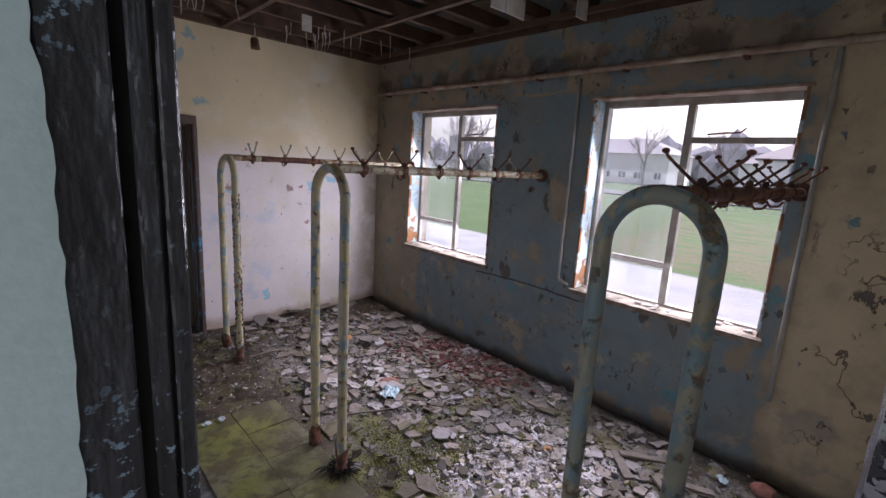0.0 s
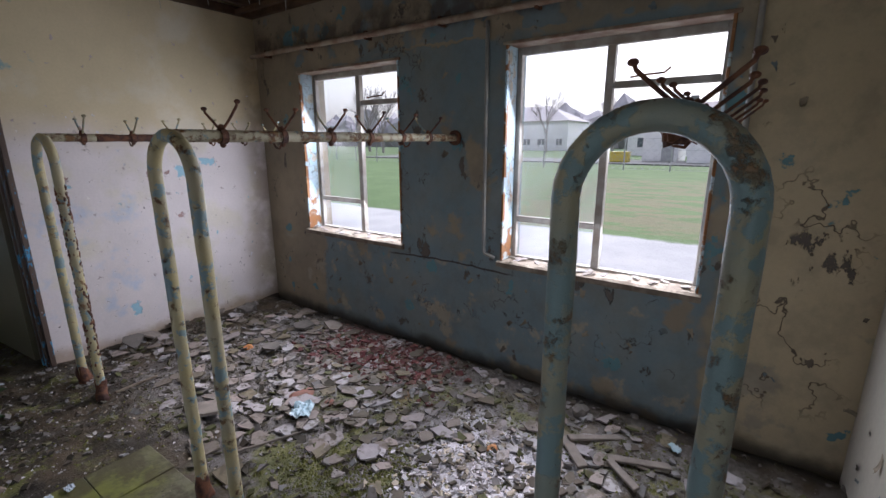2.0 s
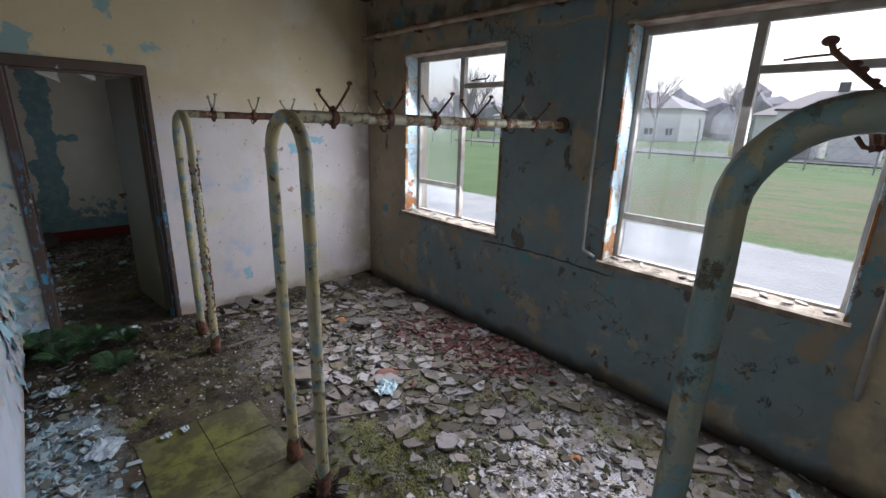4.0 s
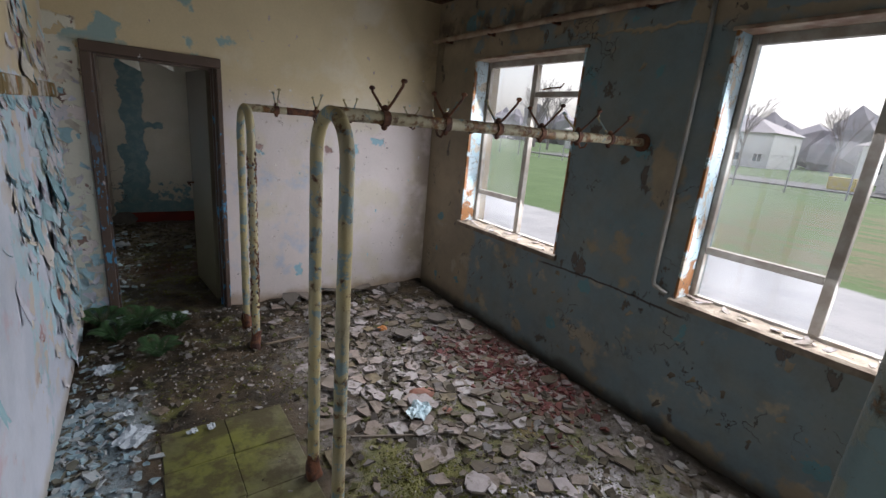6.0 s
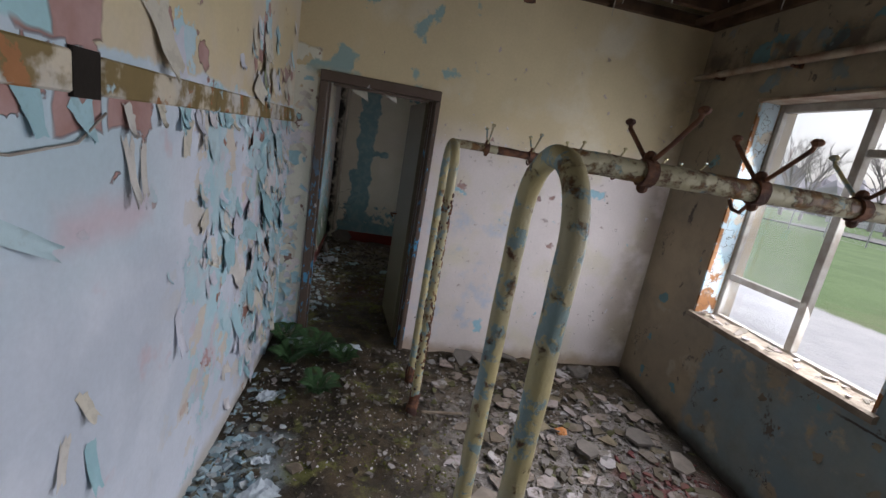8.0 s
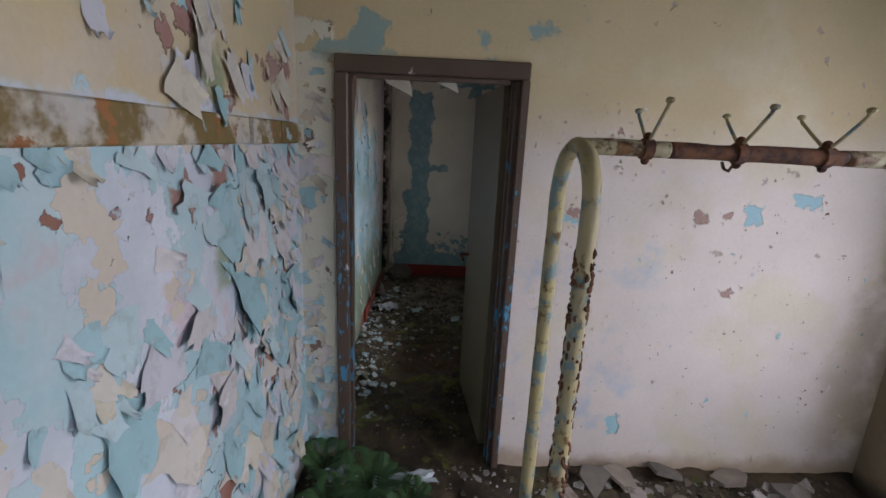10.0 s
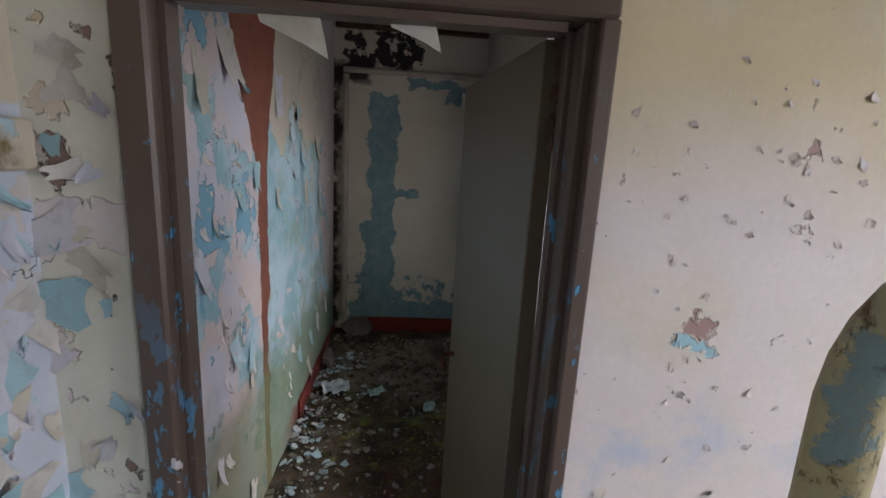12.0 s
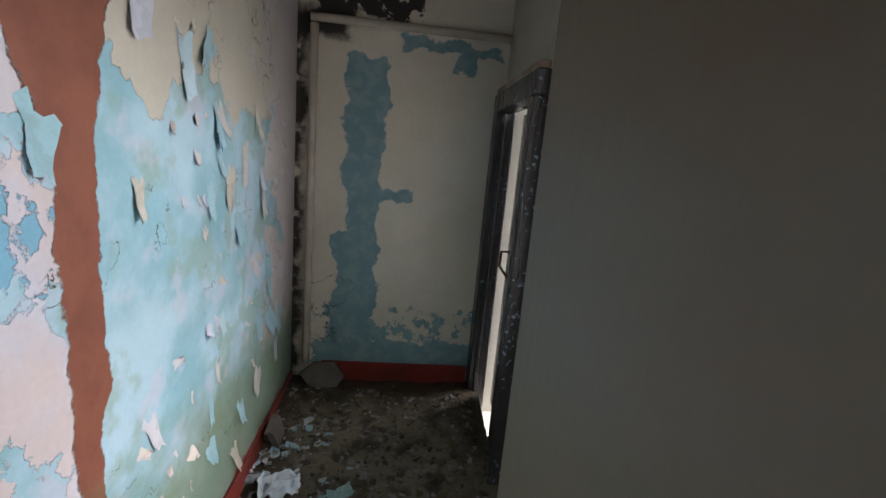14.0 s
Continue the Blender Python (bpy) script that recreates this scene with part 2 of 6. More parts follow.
def mat_west():
    p = Paint("peeling_wall_paint")
    x, y, z = p.axes(0.14, 5.0, 7)
    xb, yb, zb = p.axes(0.5, 1.6, 4, 15.0)
    xs, ys, zs = p.axes(0.10, 8.0, 7, 6.0)
    far = p.step(y, 5.06, 0.004)
    near = p.inv(far)
    # the cloakroom side: bare plaster, then blue, then lilac and cream coats
    col = p.mix(p.step(p.noise(6, 4, shift=1), 0.5, 0.2), PLASTER, (0.36, 0.19, 0.15))
    blue = p.inv(p.step(p.noise(4.2, 6, 0.6, shift=11), 0.63, 0.006))
    col = p.coat(col, p.both(blue, near), p.mix(p.step(p.noise(5, 4, shift=2), 0.5, 0.12), SKYBLUE, (0.50, 0.63, 0.70)), 0.6)
    upper = p.step(z, 1.74, 0.01)
    torn = p.rect(yb, z, 3.35, 5.05, 0.25, 1.76, 0.25)
    thr = p.math("ADD", p.math("SUBTRACT", p.noise(3.6, 7, 0.62, shift=22), 0.07), p.both(torn, 0.18))
    lil = p.inv(p.step(thr, 0.605, 0.006))
    col = p.coat(col, p.both(near, p.both(lil, p.inv(upper))), p.mix(p.step(p.noise(2.5, 4, shift=5), 0.52, 0.10), LILAC, (0.55, 0.60, 0.70)), 0.8)
    haze = p.both(p.rect(yb, zb, 0.5, 3.1, 1.28, 1.8, 0.25), p.inv(upper))
    col = p.mix(p.both(haze, 0.75), col, (0.46, 0.60, 0.68))
    cream = p.both(p.inv(p.step(p.noise(3.0, 7, 0.6, shift=37), 0.60, 0.006)), p.both(upper, near))
    col = p.coat(col, cream, p.mix(p.step(p.noise(2.0, 3, shift=9), 0.5, 0.1), CREAM, (0.60, 0.52, 0.42)), 0.8)
    xm, ym, zm = p.axes(0.16, 3.5, 3, 33.0)
    mauve = p.either(p.rect(ym, zm, 2.62, 2.90, 1.75, 2.0), p.either(p.rect(ym, zm, 2.72, 2.87, 1.56, 1.66), p.rect(ym, zm, 2.90, 3.12, 1.57, 1.66)))
    mauve = p.either(mauve, p.both(p.step(p.noise(4.4, 5, shift=53), 0.63, 0.008), p.rect(yb, z, 1.4, 4.9, 1.45, 2.5)))
    mauve = p.either(mauve, p.both(p.step(p.noise(5.5, 5, shift=83, stretch=(1, 1, 0.5)), 0.63, 0.008), p.rect(yb, z, 4.0, 5.1, 0.3, 1.7)))
    col = p.coat(col, mauve, p.mix(p.step(p.noise(7, 4, shift=6), 0.5, 0.15), (0.36, 0.20, 0.18), (0.44, 0.28, 0.27)), -0.8)
    col = p.coat(col, p.rect(ym, zm, 2.55, 2.72, 1.76, 1.90), (0.36, 0.58, 0.64), 0.6)
    pink = p.either(p.step(p.noise(3.8, 4, shift=47), 0.66, 0.05), p.rect(ym, zm, 2.74, 3.10, 1.30, 1.40, 0.05))
    col = p.mix(p.both(p.both(pink, p.inv(upper)), 0.6), col, (0.64, 0.46, 0.52))
    pale = p.both(p.step(p.noise(6.5, 6, shift=57), 0.585, 0.006), torn)
    col = p.coat(col, pale, (0.62, 0.56, 0.50), 0.9)
    # stains of mould and rust in the torn part, near the rail
    mould = p.either(p.rect(ys, zs, 4.20, 4.33, 1.77, 1.90, 0.03), p.rect(ys, zs, 4.22, 4.34, 1.22, 1.40, 0.03))
    mould = p.both(mould, p.step(p.noise(9, 6, 0.65, shift=87), 0.44, 0.08))
    col = p.mix(p.both(mould, 0.75), col, (0.22, 0.30, 0.17))
    rusty = p.either(p.rect(ys, zs, 4.22, 4.32, 1.50, 1.64, 0.02), p.rect(ys, zs, 4.02, 4.12, 1.48, 1.54, 0.01))
    col = p.mix(p.both(rusty, 0.85), col, (0.33, 0.14, 0.09))
    scar = p.either(p.rect(ys, zs, 4.70, 4.76, 1.24, 1.52), p.rect(ys, zs, 4.49, 4.52, 1.38, 1.60))
    col = p.coat(col, scar, (0.31, 0.17, 0.15), -0.9)
    pit = p.both(p.step(p.noise(15, 7, 0.7, shift=93, stretch=(1, 1, 0.7)), 0.66, 0.01), p.rect(yb, z, 3.6, 5.05, 0.2, 1.64, 0.2))
    col = p.coat(col, pit, (0.14, 0.12, 0.11), -0.9)
    # the far passage side
    f = p.mix(p.step(p.noise(3.2, 5, 0.6, shift=101), 0.5, 0.15), (0.27, 0.48, 0.56), (0.46, 0.63, 0.73))
    f = p.mix(p.both(p.step(p.noise(4.5, 5, shift=111), 0.57, 0.06), 0.7), f, (0.30, 0.42, 0.38))
    f = p.mix(p.both(p.step(p.noise(6.0, 5, shift=115), 0.60, 0.06), 0.6), f, (0.58, 0.58, 0.68))
    hither = p.both(far, p.inv(p.step(ys, 6.15, 0.006)))
    left = p.both(hither, p.inv(p.step(p.noise(3.4, 7, 0.64, shift=121), 0.535, 0.006)))
    f = p.coat(f, left, p.mix(p.step(p.noise(2.4, 4, shift=125), 0.5, 0.08), (0.66, 0.56, 0.56), (0.60, 0.60, 0.70)), 0.6)
    tan = p.both(hither, p.step(p.noise(3.0, 6, 0.6, shift=128), 0.60, 0.008))
    f = p.coat(f, tan, (0.21, 0.44, 0.60), -0.5)
    creamy = p.both(p.step(p.math("ADD", z, p.math("MULTIPLY", p.noise(3.0, 7, 0.6, shift=131), 0.9)), 2.22, 0.008), p.step(ys, 6.27, 0.006))
    f = p.coat(f, creamy, (0.58, 0.53, 0.45), 0.9)
    pinky = p.both(p.step(p.math("ADD", y, p.math("MULTIPLY", p.noise(4.0, 6, 0.6, shift=141), 1.2)), 8.12, 0.01), p.step(z, 0.55, 0.05))
    f = p.coat(f, pinky, (0.60, 0.54, 0.54), 0.7)
    over = p.math("MAXIMUM", p.math("SUBTRACT", z, 1.60), 0.0)
    lo_ = p.math("SUBTRACT", 6.148, p.math("MULTIPLY", over, 0.50))
    hi_ = p.math("ADD", 6.272, p.math("MULTIPLY", over, 0.28))
    hi_ = p.math("SUBTRACT", hi_, p.math("MULTIPLY", p.inv(p.step(z, 0.98, 0.05)), 0.05))
    stripe = p.both(p.step(p.math("SUBTRACT", ys, lo_), 0.0, 0.004), p.step(p.math("SUBTRACT", hi_, ys), 0.0, 0.004))
    f = p.coat(f, stripe, p.mix(p.step(p.noise(9, 4, shift=151), 0.5, 0.15), (0.27, 0.095, 0.06), (0.22, 0.075, 0.05)), -0.9)
    green = p.both(p.inv(p.step(p.math("ADD", z, p.math("MULTIPLY", p.noise(5, 4, shift=161), 0.5)), 0.92, 0.18)), 0.75)
    f = p.mix(green, f, (0.16, 0.20, 0.09))
    foot = p.inv(p.step(p.math("ADD", zs, p.math("MULTIPLY", p.noise(11, 4, shift=165), 0.1)), 0.20, 0.01))
    f = p.mix(p.both(foot, p.step(y, 6.6, 0.3)), f, (0.22, 0.06, 0.05))
    col = p.mix(far, col, f)
    low = p.both(p.inv(p.step(z, 0.10, 0.05)), p.inv(far))
    col = p.mix(p.both(low, 0.6), col, (0.40, 0.34, 0.24))
    split = p.both(p.step(p.noise(2.6, 3, shift=201), 0.56, 0.03), p.either(p.rect(yb, z, 4.0, 5.05, 0.2, 1.6, 0.1), p.rect(y, z, 5.1, 8.0, 0.3, 2.3, 0.1)))
    col = crackle(p, col, 5.0, p.both(split, p.inv(p.both(far, stripe))), 0.0035, 5.0, (0.12, 0.095, 0.085))
    return finish_wall(p, col, 0.55)


def mat_end():
    p = Paint("passage_end_paint")
    x, y, z = p.axes(0.24, 5.0, 8)
    col = p.mix(p.step(p.noise(1.8, 3, shift=3), 0.5, 0.15), (0.72, 0.67, 0.56), (0.77, 0.72, 0.63))
    blue = p.either(p.rect(x, z, 0.29, 0.53, 0.3, 2.19), p.rect(x, z, 0.13, 1.2, 0.2, 0.40))
    blue = p.either(blue, p.rect(x, z, 0.45, 0.73, 1.33, 1.40))
    blue = p.either(blue, p.rect(x, z, 0.60, 1.2, 2.24, 2.31))
    blue = p.either(blue, p.rect(x, z, 0.92, 1.06, 2.12, 2.31))
    blue = p.either(blue, p.rect(x, z, 0.25, 0.36, 0.35, 1.1))
    blue = p.either(blue, p.both(p.rect(x, z, 0.12, 1.2, 0.25, 0.62), p.step(p.noise(7, 6, 0.65, shift=14), 0.53, 0.02)))
    col = p.coat(col, blue, p.mix(p.step(p.noise(12, 5, shift=4), 0.52, 0.08), (0.20, 0.34, 0.39), (0.27, 0.40, 0.43)), -0.4)
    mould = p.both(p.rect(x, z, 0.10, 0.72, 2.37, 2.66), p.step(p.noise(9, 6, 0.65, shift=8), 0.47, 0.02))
    # also a dark block at the pipe's top corner and a strip up the wall corner
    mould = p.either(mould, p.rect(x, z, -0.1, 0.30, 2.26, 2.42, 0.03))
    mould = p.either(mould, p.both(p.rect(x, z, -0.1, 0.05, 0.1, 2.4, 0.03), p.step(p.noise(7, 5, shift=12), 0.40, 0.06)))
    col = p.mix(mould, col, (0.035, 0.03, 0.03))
    col = crackle(p, col, 3.0, p.rect(x, z, 0.0, 0.35, 0.4, 0.85, 0.1), 0.004)
    return finish_wall(p, col, 0.5)


def mat_plain(name, c1, c2, scale=3.0, rough=0.8, bump=0.003, fine=50):
    p = Paint(name)
    col = p.mix(p.step(p.noise(scale, 5, shift=3), 0.5, 0.2), c1, c2)
    col = p.tone(col, fine, 0.25, 1.0)
    p.relief(p.noise(fine * 1.4, 4), 0.4)
    p.relief(p.noise(scale * 2, 3), 0.8)
    return p.done(col, rough, bump)


def mat_south():
    p = Paint("speckled_end_wall")
    x, y, z = p.axes(0.2, 5, 5)
    col = p.mix(p.step(z, 1.35, 0.05), (0.34, 0.32, 0.37), (0.50, 0.55, 0.49))
    dark = p.step(p.math("SUBTRACT", p.noise(22, 7, 0.72, shift=3), p.math("MULTIPLY", p.step(z, 1.35, 0.1), 0.06)), 0.49, 0.02)
    col = p.coat(col, dark, (0.045, 0.04, 0.045), -1.2)
    return finish_wall(p, col, 0.35)


def mat_frame():
    p = Paint("brown_frame_paint")
    col = p.mix(p.step(p.noise(3, 4, shift=2, stretch=(1, 1, 0.25)), 0.5, 0.2), (0.10, 0.070, 0.055), (0.13, 0.093, 0.076))
    blue = p.both(p.step(p.noise(30, 5, 0.6, shift=5, stretch=(1, 1, 0.45)), 0.645, 0.01), p.inv(p.step(p.axes()[2], 1.7, 0.2)))
    col = p.coat(col, blue, (0.08, 0.33, 0.60), -0.6)
    low = p.both(p.step(p.noise(22, 6, 0.65, shift=25, stretch=(1, 1, 0.4)), 0.57, 0.01), p.inv(p.step(p.axes()[2], 1.25, 0.35)))
    col = p.coat(col, low, (0.09, 0.32, 0.56), -0.5)
    pale = p.step(p.noise(11, 5, 0.6, shift=15), 0.70, 0.008)
    col = p.coat(col, pale, (0.55, 0.52, 0.55), -0.8)
    p.relief(p.noise(40, 5, stretch=(1, 1, 0.08)), 0.4)
    return p.done(col, 0.38, 0.003)


def mat_leaf():
    p = Paint("door_leaf_paint")
    col = p.mix(p.step(p.noise(1.6, 4, shift=2), 0.5, 0.25), (0.122, 0.100, 0.070), (0.158, 0.132, 0.094))
    stain = p.both(p.inv(p.step(p.math("ADD", p.axes()[2], p.noise(3, 4)), 1.1, 0.3)), 0.4)
    col = p.mix(stain, col, (0.20, 0.20, 0.12))
    p.relief(p.noise(60, 4, stretch=(1, 1, 0.1)), 0.3)
    return p.done(p.tone(col, 30, 0.15), 0.34, 0.002)


def mat_black_frame():
    p = Paint("glossy_dark_lining")
    col = p.mix(p.step(p.noise(5, 5, shift=4, stretch=(1, 1, 0.4)), 0.5, 0.2), (0.045, 0.040, 0.042), (0.075, 0.070, 0.075))
    # light-blue flecks, which also paint in glints on the gloss
    fl = p.both(p.step(p.noise(38, 5, 0.65, shift=5), 0.61, 0.015), p.either(p.step(p.noise(4, 3, shift=6), 0.52, 0.1), p.both(p.inv(p.step(p.axes()[2], 1.35, 0.15)), p.inv(p.step(p.axes()[0], 0.5, 0.1)))))
    col = p.mix(fl, col, (0.32, 0.42, 0.52))
    p.relief(p.noise(11, 4, stretch=(1, 1, 0.30)), 3.4)
    p.relief(p.noise(20, 2, 0.5, stretch=(1, 1, 0.4), shift=4), 1.3)
    p.relief(p.noise(70, 3, shift=2), 0.25)
    return p.done(col, 0.17, 0.009)


def mat_rack(name, pale, k=1.0, rusty=0.60, teal=0.62, dark=(0.12, 0.055, 0.028)):
    p = Paint(name)
    col = p.mix(p.step(p.noise(5, 4, shift=2), 0.5, 0.15), pale, (0.42 * k, 0.37 * k, 0.24 * k))
    col = p.coat(col, p.step(p.noise(15, 6, 0.65, shift=7), teal, 0.03), (0.23 * k, 0.32 * k, 0.325 * k), -0.2)
    rust = p.step(p.noise(17, 7, 0.72, shift=12), rusty, 0.05)
    col = p.coat(col, rust, p.mix(p.step(p.noise(30, 4), 0.5, 0.1), dark, (0.24 * (0.4 + 0.6 * k), 0.13 * (0.4 + 0.6 * k), 0.045)), 0.8)
    p.relief(p.noise(60, 5), 0.5)
    return p.done(col, 0.5, 0.005)


def mat_rail():
    p = Paint("old_rail_board")
    col = p.mix(p.step(p.noise(4, 4, shift=2), 0.5, 0.1), (0.60, 0.53, 0.42), (0.52, 0.50, 0.48))
    col = p.coat(col, p.step(p.noise(5, 5, 0.6, shift=7), 0.47, 0.05), (0.21, 0.15, 0.06), -0.3)
    col = p.coat(col, p.step(p.noise(9, 5, 0.6, shift=17), 0.60, 0.02), (0.34, 0.15, 0.06), -0.4)
    col = p.coat(col, p.step(p.noise(8, 5, 0.6, shift=27), 0.62, 0.02), (0.42, 0.56, 0.62), 0.4)
    p.relief(p.noise(30, 5), 0.4)
    return p.done(p.tone(col, 20, 0.4), 0.7, 0.005)


def mat_rust(name="dark_rust"):
    p = Paint(name)
    col = p.mix(p.step(p.noise(22, 5), 0.5, 0.15), (0.055, 0.025, 0.020), (0.17, 0.07, 0.035))
    p.relief(p.noise(70, 6), 1.0)
    return p.done(col, 0.8, 0.006)


def mat_floor():
    p = Paint("rubble_floor")
    x, y, z = p.axes(0.5, 1.8, 5)
    col = p.mix(p.step(p.noise(5, 6, 0.65, shift=1), 0.5, 0.12), (0.028, 0.020, 0.012), (0.085, 0.060, 0.034))
    grey = p.both(p.step(p.noise(7, 6, 0.65, shift=5), 0.46, 0.05), p.rect(x, y, 1.15, 2.7, 0.4, 4.3, 0.2))
    col = p.mix(grey, col, p.mix(p.step(p.noise(30, 4, shift=3), 0.5, 0.1), (0.20, 0.18, 0.175), (0.12, 0.105, 0.09)))
    moss = p.both(p.step(p.noise(4.4, 7, 0.66, shift=9), 0.52, 0.05), p.rect(x, y, 0.8, 2.5, 0.3, 3.0, 0.2))
    moss = p.either(moss, p.both(p.step(p.noise(6, 6, shift=19), 0.61, 0.05), p.rect(x, y, 0.1, 1.2, 3.4, 7.2, 0.2)))
    col = p.mix(p.both(moss, 0.9), col, p.mix(p.step(p.noise(20, 4, shift=8), 0.5, 0.12), (0.10, 0.105, 0.022), (0.17, 0.165, 0.045)))
    powder = p.both(p.rect(x, y, 1.30, 2.25, 1.40, 2.1, 0.14), p.step(p.noise(9, 6, 0.65, shift=29), 0.38, 0.08))
    col = p.mix(powder, col, (0.60, 0.57, 0.61))
    red = p.both(p.rect(x, y, 2.2, 2.8, 2.6, 3.6, 0.16), p.step(p.noise(10, 6, 0.65, shift=39), 0.45, 0.08))
    col = p.mix(p.both(red, 0.95), col, (0.20, 0.04, 0.04))
    blue = p.both(p.rect(x, y, -0.1, 0.34, 2.3, 3.8, 0.10), p.step(p.noise(11, 6, 0.65, shift=49), 0.45, 0.05))
    col = p.mix(p.both(blue, 0.8), col, (0.30, 0.38, 0.42))
    soil = p.both(p.rect(x, y, 0.2, 1.1, 7.0, 7.7, 0.2), p.step(p.noise(8, 5, shift=59), 0.45, 0.1))
    col = p.mix(p.both(soil, 0.7), col, (0.24, 0.20, 0.14))
    sred = p.both(p.rect(x, y, 0.35, 1.0, 5.9, 6.4, 0.2), p.step(p.noise(7, 5, shift=69), 0.5, 0.1))
    col = p.mix(p.both(sred, 0.7), col, (0.10, 0.03, 0.02))
    # dark soil by the window wall, the trench's shade put into its colour
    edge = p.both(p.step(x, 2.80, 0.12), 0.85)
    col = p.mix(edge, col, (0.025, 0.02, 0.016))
    col = p.tone(col, 45, 0.7, 3.0)
    p.relief(p.noise(50, 6, 0.7), 1.0)
    p.relief(p.noise(160, 3), 0.4)
    wet = p.step(p.noise(3.5, 4, shift=77), 0.45, 0.15)
    return p.done(col, p.mix(wet, (0.8, 0.8, 0.8), (0.45, 0.45, 0.45)), 0.010)


def mat_pick(name, colors, rough=0.7, bump=0.003, whole=True, dirty=0.55):
    """One colour a piece, from a few."""
    p = Paint(name)
    if whole:
        rnd = p.node("ShaderNodeObjectInfo").outputs["Random"]
    else:
        rnd = p.node("ShaderNodeNewGeometry").outputs["Random Per Island"]
    r = p.node("ShaderNodeValToRGB")
    r.color_ramp.interpolation = "CONSTANT"
    e = r.color_ramp.elements
    while len(e) < len(colors):
        e.new(0.5)
    for i, c in enumerate(colors):
        e[i].position, e[i].color = i / len(colors), (*c, 1)
    p.put(r.inputs[0], rnd)
    col = p.tone(r.outputs[0], 25, dirty, 2.0)
    dirt = p.step(p.noise(14, 5, 0.65, shift=5), 0.56, 0.05)
    col = p.mix(p.both(dirt, dirty), col, (0.10, 0.08, 0.05))
    p.relief(p.noise(80, 4), 0.6)
    return p.done(col, rough, bump)


def mat_tile():
    p = Paint("mossy_floor_tile")
    col = p.mix(p.step(p.noise(3.5, 5, shift=5), 0.52, 0.12), (0.125, 0.12, 0.055), (0.165, 0.155, 0.10))
    col = p.mix(p.both(p.step(p.noise(2.6, 4, shift=3), 0.54, 0.08), 0.7), col, (0.17, 0.18, 0.03))
    col = p.mix(p.both(p.step(p.noise(7, 7, 0.7, shift=13), 0.49, 0.08), 0.85), col, (0.065, 0.055, 0.028))
    p.relief(p.noise(40, 5), 0.5)
    return p.done(p.tone(col, 30, 0.4), 0.45, 0.004)


def mat_sill_paint():
    p = Paint("blue_reveal_paint")
    x, y, z = p.axes(0.03, 8, 4)
    col = p.mix(p.step(p.noise(4, 4, shift=1), 0.5, 0.1), (0.42, 0.58, 0.66), (0.52, 0.62, 0.68))
    peel = p.step(p.noise(10, 6, 0.65, shift=6, stretch=(1, 1, 0.5)), 0.58, 0.008)
    col = p.coat(col, peel, (0.55, 0.50, 0.42), -0.8)
    rust = p.either(p.inv(p.step(x, 2.945, 0.006)), p.inv(p.step(p.math("ADD", z, p.noise(5, 3)), 1.55, 0.05)))
    rust = p.both(rust, p.step(p.noise(9, 5, shift=16), 0.47, 0.04))
    col = p.coat(col, rust, (0.28, 0.12, 0.04), -0.4)
    dk = p.inv(p.step(p.cells(7, warp=0.2), 0.010, 0.006))
    col = p.mix(p.both(dk, 0.8), col, (0.07, 0.06, 0.05))
    p.relief(p.noise(50, 4), 0.3)
    return p.done(col, 0.6, 0.005)


def mat_glass():
    m = bpy.data.materials.new("grimy_window_glass")
    m.use_nodes = True
    t = m.node_tree
    t.nodes.clear()
    tr, gl = t.nodes.new("ShaderNodeBsdfTransparent"), t.nodes.new("ShaderNodeBsdfGlossy")
    tr.inputs[0].default_value = (0.95, 0.96, 0.97, 1)
    gl.inputs["Roughness"].default_value = 0.03
    df = t.nodes.new("ShaderNodeBsdfTranslucent")
    df.inputs[0].default_value = (0.8, 0.8, 0.82, 1)
    nz = t.nodes.new("ShaderNodeTexNoise")
    nz.inputs["Scale"].default_value, nz.inputs["Detail"].default_value = 3.0, 6
    geo = t.nodes.new("ShaderNodeNewGeometry")
    t.links.new(geo.outputs["Position"], nz.inputs["Vector"])
    mr = t.nodes.new("ShaderNodeMapRange")
    mr.inputs["From Min"].default_value, mr.inputs["From Max"].default_value = 0.4, 0.8
    mr.inputs["To Min"].default_value, mr.inputs["To Max"].default_value = 0.01, 0.06
    t.links.new(nz.outputs["Fac"], mr.inputs["Value"])
    m1, m2 = t.nodes.new("ShaderNodeMixShader"), t.nodes.new("ShaderNodeMixShader")
    m2.inputs[0].default_value = 0.05
    t.links.new(mr.outputs[0], m1.inputs[0])
    t.links.new(tr.outputs[0], m1.inputs[1])
    t.links.new(df.outputs[0], m1.inputs[2])
    t.links.new(m1.outputs[0], m2.inputs[1])
    t.links.new(gl.outputs[0], m2.inputs[2])
    o = t.nodes.new("ShaderNodeOutputMaterial")
    t.links.new(m2.outputs[0], o.inputs["Surface"])
    return m


